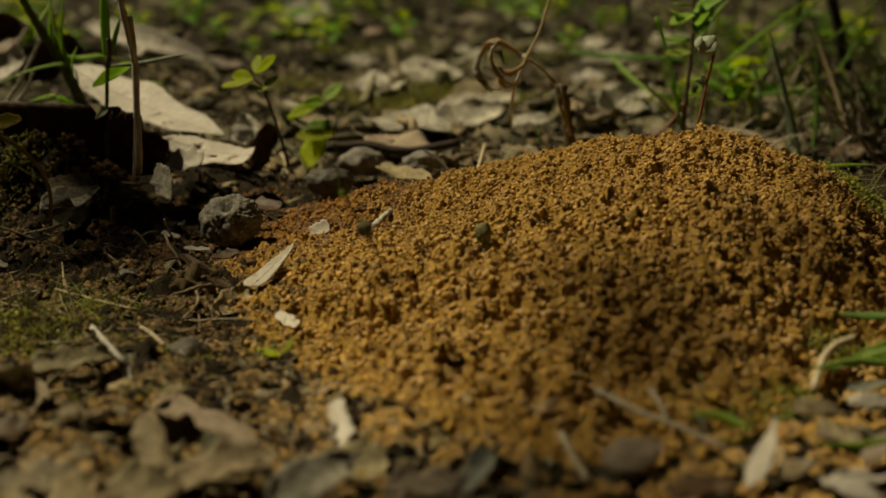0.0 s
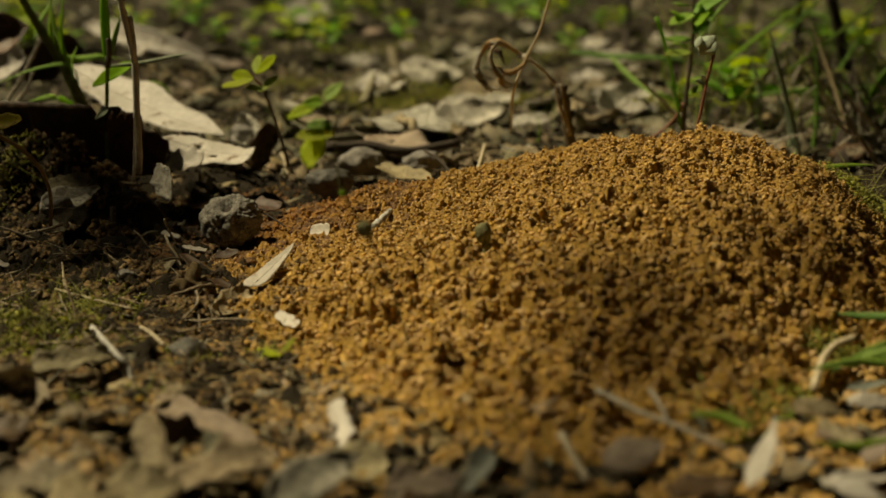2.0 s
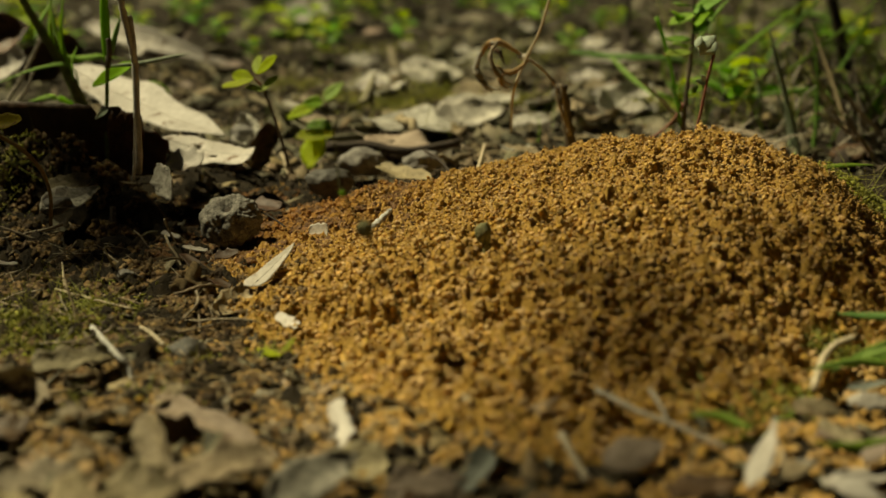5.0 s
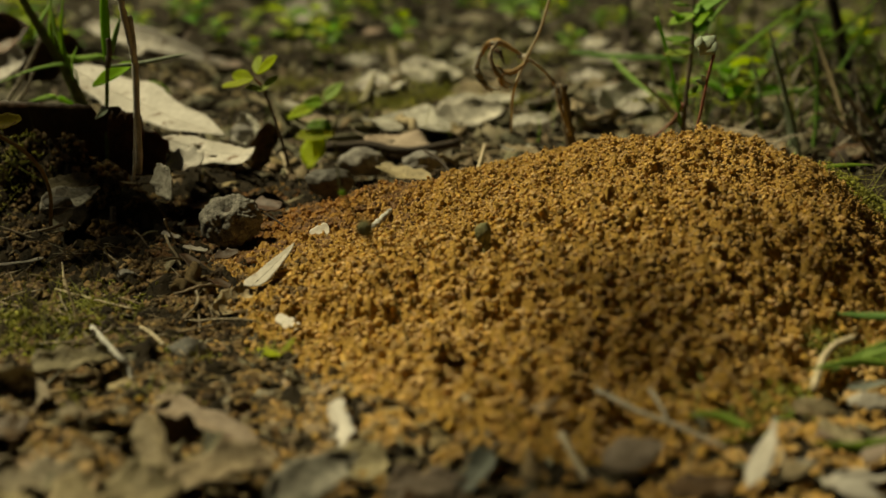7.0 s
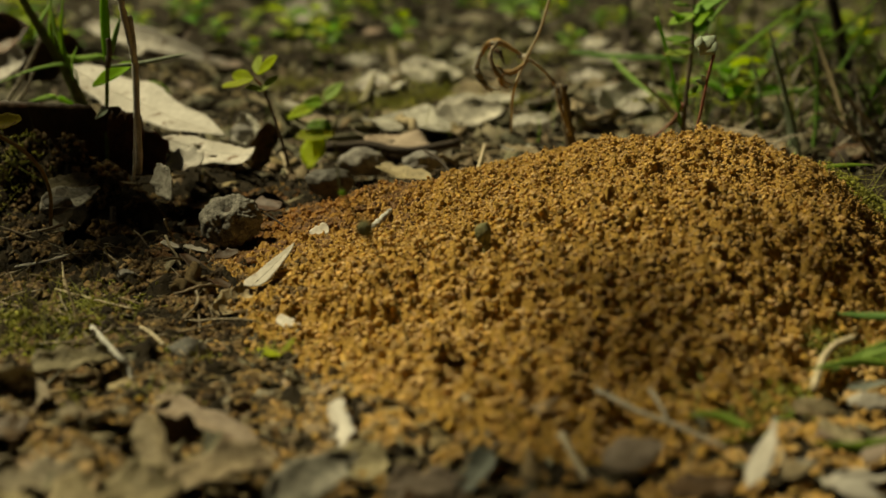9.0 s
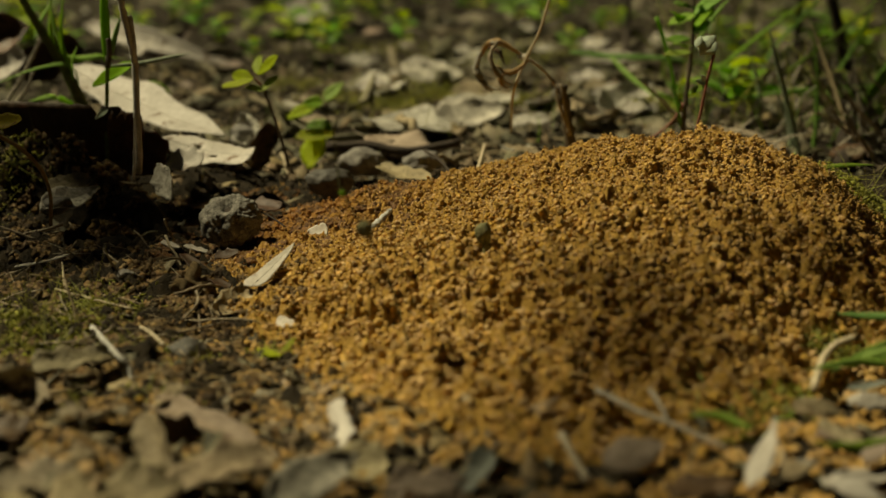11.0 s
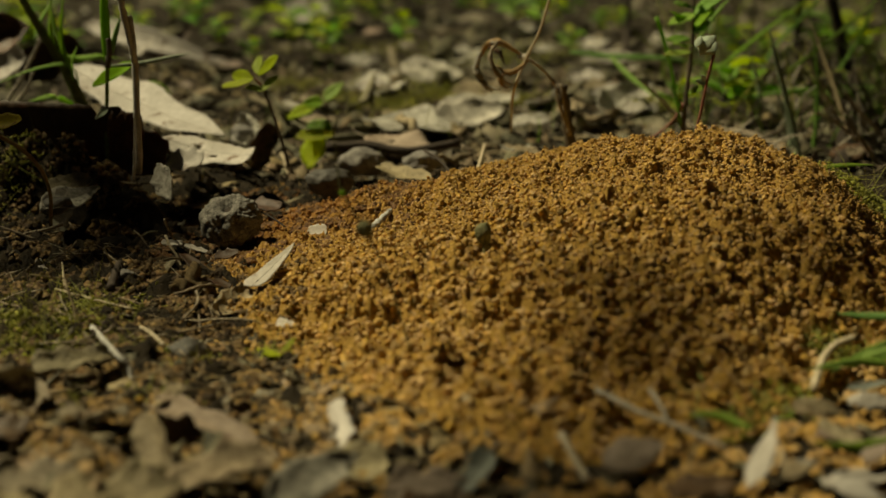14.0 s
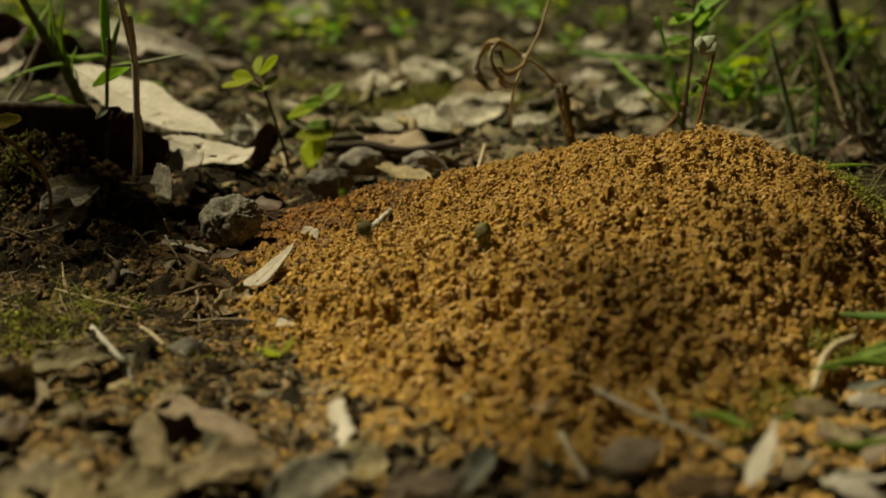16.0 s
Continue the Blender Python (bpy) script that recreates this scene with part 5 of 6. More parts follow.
def curled_bud():
    """A thin red stem with a curled, sage-coloured leaf at its head."""
    o = Vector((0.0861, 0.4620, 0.0319))
    at = lambda p: Vector(p) - o
    top = thing("bud_stem", o, "thin red stem with a curled sage green leaf at its head", "plant")
    part("stem", stem("stem", [at((0.0852, 0.4620, 0.0240)), at((0.0859, 0.4620, 0.0305)), at((0.0881, 0.4620, 0.0426)), at((0.0896, 0.4620, 0.0522)), at((0.0918, 0.4620, 0.0621))], 0.00055, 0.0005, 7), STEM_RED, top)
    leaflet(top, at((0.0856, 0.4620, 0.0636)), at((0.0924, 0.4600, 0.0645)), 0.0080, (0.35, -0.75, 0.55), SAGE, 41, "notched", -0.4, -0.7, 0.1, "curled sage green leaf", "curled_leaf")
    leaflet(top, at((0.0855, 0.4590, 0.0616)), at((0.0915, 0.4580, 0.0677)), 0.0045, (-0.5, -0.8, 0.2), SAGE, 42, "lobed", -0.5, -0.6, 0.1, "curled sage green leaf", "curled_leaf")
    leaflet(top, at((0.0845, 0.4580, 0.0630)), at((0.0862, 0.4600, 0.0675)), 0.0035, (-0.6, -0.7, 0.2), SAGE, 43, "ovate", -0.9, -0.9, 0.1, "", "curled_leaf")
    leaflet(top, at((0.0889, 0.4620, 0.0506)), at((0.0850, 0.4600, 0.0520)), 0.002, (0, -0.8, 0.5), SAGE, 44)
    leaflet(top, at((0.0888, 0.4620, 0.0512)), at((0.0868, 0.4600, 0.0539)), 0.002, (0, -0.8, 0.5), SAGE, 45)


curled_bud()


def withered_plant():
    """A dark broken stump with a bent stalk and a shrivelled leaf, crossed by a straw."""
    o = Vector((0.0493, 0.5200, 0.0195))
    at = lambda p: Vector(p) - o
    top = thing("withered_plant", o, "withered plant with a dark broken stump and a shrivelled hanging leaf", "plant")
    part("stump", stem("stump", [at((0.0497, 0.5200, 0.0181)), at((0.0473, 0.5200, 0.0311)), at((0.0451, 0.5200, 0.0426))], 0.0025, 0.0018, 8, 0.38, 9), STEM_BROWN, top)
    part("stalk", stem("stalk", [at((0.0445, 0.5200, 0.0404)), at((0.0383, 0.5200, 0.0484)), at((0.0313, 0.5200, 0.0533)), at((0.0238, 0.5200, 0.0576)), at((0.0180, 0.5200, 0.0589))], 0.0005, 0.0009, 9), STEM_GREY, top)
    part("knot", pebble("knot", 71, 0.002, 0.0014, 0.0012, 0.4, 3), STEM_GREY, top).location = at((0.0304, 0.5180, 0.0537))
    straps = (([(0.0316, 0.5180, 0.0531), (0.0258, 0.5180, 0.0574), (0.0205, 0.5200, 0.0597), (0.0155, 0.5240, 0.0559), (0.0132, 0.5240, 0.0507), (0.0147, 0.5220, 0.0458)], 0.0013, RUST),
              ([(0.0209, 0.5180, 0.0599), (0.0178, 0.5140, 0.0552), (0.0195, 0.5120, 0.0495), (0.0238, 0.5130, 0.0447), (0.0274, 0.5160, 0.0439)], 0.0014, LEAF_TAN),
              ([(0.0320, 0.5160, 0.0529), (0.0284, 0.5120, 0.0499), (0.0237, 0.5120, 0.0487), (0.0200, 0.5140, 0.0510)], 0.0013, RUST),
              ([(0.0142, 0.5220, 0.0553), (0.0125, 0.5200, 0.0490), (0.0163, 0.5180, 0.0428), (0.0215, 0.5170, 0.0412)], 0.0018, LEAF_GREY),
              ([(0.0171, 0.5200, 0.0572), (0.0213, 0.5160, 0.0554), (0.0229, 0.5140, 0.0518)], 0.0011, RUST_DARK),
              ([(0.0247, 0.5140, 0.0497), (0.0212, 0.5120, 0.0457), (0.0247, 0.5130, 0.0418)], 0.0010, RUST))
    for k, (pts, half, mat) in enumerate(straps):
        part("shrivelled_leaf", sweep("shrivelled_leaf", [at(p) for p in pts], (half * 0.3, half * 0.6, half * 0.8, half * 0.6, half * 0.2), (0.0004, 0.0005, 0.0005, 0.0004, 0.0002), 6, 22, 50 + k, 0.45, (0.5 - 0.2 * k, -0.8, 0.3)), mat, top)
    for k, (pts, r) in enumerate((([(0.0486, 0.5180, 0.0237), (0.0465, 0.5170, 0.0335), (0.0446, 0.5170, 0.0438)], 0.0009), ([(0.0476, 0.5175, 0.0271), (0.0439, 0.5170, 0.0365), (0.0430, 0.5180, 0.0433)], 0.0007))):
        part("split_fibre", stem("split_fibre", [at(p) for p in pts], r, r * 0.4, 90 + k, 0.3), TWIG, top)
    straw = [(0.0265, 0.5150, 0.0398), (0.0306, 0.5150, 0.0522), (0.0362, 0.5150, 0.0637), (0.0407, 0.5150, 0.0794)]
    twig([(0.0281, 0.5600, 0.0181)] + straw, 0.0006, 0.0005, STRAW, "long thin dry straw standing in the litter", 21, "straw", 0.05)


withered_plant()


def left_grass():
    """The grass clump, stalk and dry stem by the bank."""
    o = Vector((-0.1247, 0.5000, 0.0203))
    at = lambda p: Vector(p) - o
    top = thing("grass_stalk", o, "upright green grass stalk with a brown sheath", "grass")
    part("stalk", stem("stalk", [at((-0.1250, 0.5000, 0.0139)), at((-0.1240, 0.5000, 0.0351)), at((-0.1225, 0.5000, 0.0558))], 0.0008, 0.0008, 11), GRASS, top)
    part("blade", blade("blade", [at((-0.1229, 0.5000, 0.0538)), at((-0.1227, 0.5000, 0.0640)), at((-0.1226, 0.5000, 0.0762)), at((-0.1217, 0.5000, 0.0941))], 0.0018), GREEN, top)
    part("blade", blade("blade", [at((-0.1222, 0.5000, 0.0538)), at((-0.1190, 0.5000, 0.0640)), at((-0.1168, 0.5000, 0.0701))], 0.0010), GRASS, top)
    part("sheath", stem("sheath", [at((-0.1225, 0.4990, 0.0518)), at((-0.1214, 0.4990, 0.0576)), at((-0.1215, 0.4990, 0.0625))], 0.0012, 0.0010, 12, 0.2), STEM_BROWN, top, "dark brown torn sheath")
    leaflet(top, at((-0.1209, 0.5300, 0.0501)), at((-0.1270, 0.4900, 0.0437)), 0.0085, (-0.15, -0.88, 0.45), GREEN_LIGHT, 71, "ovate", 0.4, 0.4, 0.3, "", "blade")
    leaflet(top, at((-0.1230, 0.4990, 0.0373)), at((-0.1269, 0.4920, 0.0334)), 0.0024, (0.3, -0.6, 0.75), SAGE, 72, "lance", 0.2, 0.3, 0.2, "", "blade")
    part("blade", blade("blade", [at((-0.1240, 0.5050, 0.0516)), at((-0.1114, 0.5050, 0.0528)), at((-0.1009, 0.5050, 0.0549)), at((-0.0929, 0.5050, 0.0564))], 0.0008), GRASS_PALE, top)
    o2 = Vector((-0.1063, 0.4700, 0.0159))
    at2 = lambda p: Vector(p) - o2
    dry = thing("dead_stalk", o2, "upright dry grey-brown stem with a frayed head", "stem")
    part("stem", stem("stem", [at2((-0.1065, 0.4700, 0.0180)), at2((-0.1060, 0.4700, 0.0395)), at2((-0.1059, 0.4700, 0.0580)), at2((-0.1069, 0.4700, 0.0728))], 0.0013, 0.0010, 13, 0.24, 9), ASH, dry)
    part("split_fibre", stem("split_fibre", [at2((-0.1082, 0.4680, 0.0163)), at2((-0.1074, 0.4680, 0.0239)), at2((-0.1065, 0.4680, 0.0398))], 0.0006, 0.0003, 14, 0.2), ASH, dry)
    part("frayed_head", stem("frayed_head", [at2((-0.1060, 0.4690, 0.0568)), at2((-0.1078, 0.4690, 0.0690)), at2((-0.1098, 0.4690, 0.0804))], 0.0008, 0.0012, 15, 0.35, 9), ASH, dry)


left_grass()


def clump(name, foot, blades, label, seed, mat=None, half=0.0014):
    """A tuft of grass: blades, each a line of places."""
    o = Vector(foot)
    top = thing(name, o, label, "grass")
    for k, line in enumerate(blades):
        part("blade", blade("blade", [Vector(p) - o for p in line], half * (1 - 0.08 * (k % 3)), (-0.6, -0.8, 0.35), seed + k), mat or GRASS, top)
    return top


clump("grass_tuft", (-0.1490, 0.5600, 0.0287), [
    [(-0.1491, 0.5600, 0.0275), (-0.1549, 0.5600, 0.0450), (-0.1630, 0.5600, 0.0610), (-0.1710, 0.5600, 0.0769)], [(-0.1491, 0.5600, 0.0275), (-0.1536, 0.5600, 0.0473), (-0.1582, 0.5600, 0.0633), (-0.1593, 0.5600, 0.0813)],
    [(-0.1501, 0.5600, 0.0299), (-0.1487, 0.5500, 0.0461), (-0.1594, 0.5400, 0.0472), (-0.1745, 0.5300, 0.0418)], [(-0.1524, 0.5600, 0.0299), (-0.1575, 0.5500, 0.0342), (-0.1679, 0.5500, 0.0324)],
    [(-0.1585, 0.5700, 0.0485), (-0.1515, 0.5700, 0.0476), (-0.1420, 0.5700, 0.0485), (-0.1327, 0.5800, 0.0461)], [(-0.1698, 0.5700, 0.0555), (-0.1656, 0.5700, 0.0648), (-0.1604, 0.5700, 0.0717)],
    [(-0.1489, 0.6600, 0.0255), (-0.1379, 0.6600, 0.0255), (-0.1313, 0.6600, 0.0206)], [(-0.1529, 0.5550, 0.0444), (-0.1542, 0.5550, 0.0592), (-0.1522, 0.5550, 0.0749)], [(-0.1505, 0.5550, 0.0386), (-0.1490, 0.5500, 0.0484), (-0.1450, 0.5450, 0.0556)], [(-0.1579, 0.5600, 0.0519), (-0.1600, 0.5600, 0.0610), (-0.1572, 0.5550, 0.0682)]], "green grass tuft with thick stems on the bank", 5, GREEN_LIGHT, 0.0014)
twig([(-0.1470, 0.5550, 0.0280), (-0.1510, 0.5550, 0.0386), (-0.1556, 0.5550, 0.0490), (-0.1627, 0.5550, 0.0614), (-0.1696, 0.5550, 0.0749)], 0.0026, 0.0014, STEM_MOSS, "thick greenish brown stem among the grass", 23, "woody_stem", 0.1)


twig([(-0.1932, 0.6000, 0.0243), (-0.1842, 0.6000, 0.0380), (-0.1757, 0.6000, 0.0538), (-0.1729, 0.6000, 0.0650)], 0.0009, 0.0006, STEM_GREY, "pale dry stalk standing among the grass stems", 24, "dry_stalk", 0.08)
twig([(-0.1834, 0.5800, 0.0268), (-0.1777, 0.5800, 0.0331), (-0.1742, 0.5800, 0.0408)], 0.0008, 0.0006, STEM_GREY, "short pale dry stalk among the grass stems", 25, "dry_stalk", 0.08)


def bent_stalk():
    o = Vector((-0.1269, 0.4300, 0.0095))
    at = lambda p: Vector(p) - o
    top = thing("bent_stalk", o, "thin brown stalk bent over with a yellowing leaf", "plant")
    part("stalk", stem("stalk", [at((-0.1269, 0.4300, 0.0085)), at((-0.1265, 0.4300, 0.0197)), at((-0.1292, 0.4300, 0.0275)), at((-0.1351, 0.4300, 0.0341)), at((-0.1445, 0.4300, 0.0395))], 0.0006, 0.0007, 16), RUST, top)
    leaflet(top, at((-0.1462, 0.4300, 0.0413)), at((-0.1306, 0.4240, 0.0437)), 0.0062, (-0.5, -0.6, 0.6), YELLOW, 81, "scrap", 0.5, 0.5)


bent_stalk()

# grass on the right, behind the mound
clump("grass_tuft", (0.1554, 0.6000, -0.0023), [
    [(0.1607, 0.6000, -0.0049), (0.1535, 0.6000, 0.0205), (0.1464, 0.6000, 0.0429), (0.1418, 0.6000, 0.0591)], [(0.1593, 0.6100, -0.0042), (0.1556, 0.6100, 0.0152), (0.1484, 0.6100, 0.0292)]],
    "upright pale blue-green grass blades", 31, GRASS_PALE, 0.0014)
clump("grass_tuft", (0.1585, 0.7000, 0.0205), [
    [(0.1541, 0.6600, 0.0145), (0.1527, 0.6600, 0.0255), (0.1472, 0.6600, 0.0419)]],
    "short pale grass blades", 33, GRASS_PALE, 0.0012)
clump("grass_tuft", (0.1976, 0.6600, 0.0020), [
    [(0.1950, 0.6600, 0.0007), (0.1877, 0.6600, 0.0255), (0.1754, 0.6600, 0.0553)], [(0.1917, 0.6400, 0.0039), (0.1737, 0.6400, 0.0333), (0.1686, 0.6400, 0.0517)],
    [(0.2052, 0.6200, -0.0087), (0.1931, 0.6200, 0.0124), (0.1815, 0.6200, 0.0305)], [(0.1990, 0.6800, 0.0003), (0.1919, 0.6800, 0.0117), (0.1872, 0.6800, 0.0230)]],
    "dry straw coloured grass stalks", 35, STRAW, 0.0009)
clump("grass_tuft", (0.1645, 0.7200, -0.0091), [
    [(0.0689, 0.7400, 0.0332), (0.0892, 0.7300, 0.0318), (0.1177, 0.7200, 0.0317), (0.1536, 0.7200, 0.0270)], [(0.1321, 0.7000, 0.0257), (0.1586, 0.7000, 0.0191), (0.1908, 0.6900, 0.0175), (0.2273, 0.6800, 0.0230)],
    [(0.1638, 0.7200, 0.0030), (0.1735, 0.7300, 0.0318), (0.1957, 0.7400, 0.0549), (0.2181, 0.7500, 0.0783)], [(0.0892, 0.7300, 0.0318), (0.0988, 0.7100, 0.0222), (0.1149, 0.6800, 0.0117)],
    [(0.2016, 0.7000, 0.0263), (0.2119, 0.7000, 0.0436), (0.2200, 0.7000, 0.0691)]], "long arching green grass blades", 37, GREEN, 0.0014)
clump("grass_tuft", (0.1670, 0.6472, 0.0000), [[(0.1321, 0.6600, 0.0326), (0.1555, 0.6800, 0.0465), (0.1852, 0.7000, 0.0646)], [(0.1610, 0.6400, 0.0338), (0.1806, 0.6400, 0.0491), (0.2028, 0.6400, 0.0688)], [(0.1153, 0.6200, 0.0509), (0.1214, 0.6200, 0.0610), (0.1296, 0.6200, 0.0705)], [(0.1416, 0.6600, 0.0184), (0.1742, 0.6600, 0.0228), (0.2165, 0.6600, 0.0255)]], "green grass blades crossing behind the mound", 46, GREEN, 0.0013)
clump("grass_tuft", (0.1960, 0.6538, 0.0000), [[(0.1797, 0.6000, 0.0109), (0.1738, 0.6100, 0.0343), (0.1653, 0.6200, 0.0585)], [(0.1848, 0.6300, 0.0093), (0.1787, 0.6300, 0.0214), (0.1731, 0.6300, 0.0340)], [(0.1981, 0.6000, 0.0074), (0.1866, 0.6000, 0.0190), (0.1753, 0.6000, 0.0310)], [(0.1895, 0.5800, -0.0011), (0.1813, 0.5800, 0.0097), (0.1681, 0.5800, 0.0259)]], "pale straw stalks behind the mound", 47, STRAW, 0.0010)
clump("grass_tuft", (0.1249, 0.4700, 0.0186), [
    [(0.1236, 0.4700, 0.0180), (0.1318, 0.4700, 0.0200), (0.1410, 0.4680, 0.0215), (0.1502, 0.4660, 0.0219)], [(0.1305, 0.4800, 0.0177), (0.1388, 0.4800, 0.0146), (0.1457, 0.4750, 0.0115)]],
    "thin pale grass blade arching beside the mound", 39, GRASS, 0.0008)


def dry_tangle(foot, seed):
    """Dead grass: thin stalks that lean and cross."""
    rng, o = random.Random(seed), Vector(foot)
    top = thing("dry_grass_tuft", o, "tangle of thin dead grass stalks", "grass", "dry grass behind the mound")
    for k in range(11):
        a, n, h = rng.uniform(-1.3, 1.3), rng.uniform(0.02, 0.055), rng.uniform(0.012, 0.05)
        p = Vector((rng.uniform(-0.015, 0.015), rng.uniform(-0.015, 0.02), -0.002))
        d = Vector((math.sin(a) * n, rng.uniform(-0.02, 0.02), h))
        part("stalk", blade("stalk", [p, p + d * 0.5 + Vector((0, 0, 0.004)), p + d], rng.uniform(0.0004, 0.0008), (-0.6, -0.8, 0.3), k), (STRAW, STEM_GREY, STEM_BROWN, GRASS)[rng.choice((0, 1, 2, 2, 1, 3))], top)


for k in range(13):
    dry_tangle(on_ground(0.13 + 0.019 * (k % 8) + 0.04 * (k // 8), 0.585 + 0.05 * ((k * 5) % 7) / 2), 60 + k)
twig([(0.1711, 0.5740, 0.0000), (0.2375, 0.8000, 0.0080), (0.2308, 0.8000, 0.0376), (0.2239, 0.8000, 0.0609)], 0.0045, 0.0032, TWIG_DARK, "dark upright stem among the grass", 26, "woody_stem", 0.1)
twig([(0.1956, 0.7625, 0.0000), (0.2443, 0.9500, 0.0128), (0.2458, 0.9500, 0.0521)], 0.0030, 0.0022, TWIG_DARK, "dark upright stem among the grass", 27, "woody_stem", 0.1)
twig([(0.1253, 0.9595, 0.0000), (0.1340, 1.0000, 0.0200), (0.1346, 1.0000, 0.0492)], 0.0028, 0.0020, TWIG_DARK, "thin dark stem standing in the litter", 28, "woody_stem", 0.1)
# grass near the camera, on the right
clump("grass_tuft", (0.1026, 0.2920, 0.0091), [
    [(0.1037, 0.2920, 0.0111), (0.0950, 0.2960, 0.0077), (0.0892, 0.2980, 0.0057)], [(0.1029, 0.2900, 0.0135), (0.0968, 0.2940, 0.0098), (0.0854, 0.2980, 0.0043)],
    [(0.0961, 0.2660, 0.0005), (0.0874, 0.2680, -0.0015), (0.0772, 0.2700, -0.0017)], [(0.0798, 0.2860, 0.0032), (0.0725, 0.2760, 0.0011), (0.0575, 0.2800, -0.0005)],
    [(0.1094, 0.3100, 0.0143), (0.1030, 0.3150, 0.0128), (0.0963, 0.3200, 0.0120)]], "soft green grass blades at the foot of the mound", 41, GREEN, 0.0010)
clump("grass_tuft", (0.0883, 0.2500, 0.0046), [[(0.0899, 0.2520, 0.0067), (0.0815, 0.2500, 0.0058), (0.0726, 0.2500, 0.0065)], [(0.1020, 0.2900, 0.0084), (0.0918, 0.2900, 0.0098), (0.0806, 0.2880, 0.0084)], [(0.1044, 0.3000, 0.0119), (0.0961, 0.2960, 0.0099), (0.0869, 0.2900, 0.0071)], [(0.0617, 0.2560, 0.0070), (0.0561, 0.2620, 0.0077), (0.0501, 0.2640, 0.0066)]],
      "green grass blades bent over the litter", 45, GRASS, 0.0009)


def hanging_blade():
    """The blade that swings in and out of view on the right."""
    top = thing("hanging_blade", (0.2251, 0.6400, 0.0517), "broad green grass blade hanging over and swaying", "grass")
    o = Vector((0.2251, 0.6400, 0.0517))
    part("blade", blade("blade", [Vector(p) - o for p in ((0.2251, 0.6400, 0.0517), (0.2157, 0.6400, 0.0386), (0.2062, 0.6400, 0.0240), (0.1998, 0.6400, 0.0039))], 0.0028), GREEN_DEEP, top)
    return top


HANGING = hanging_blade()


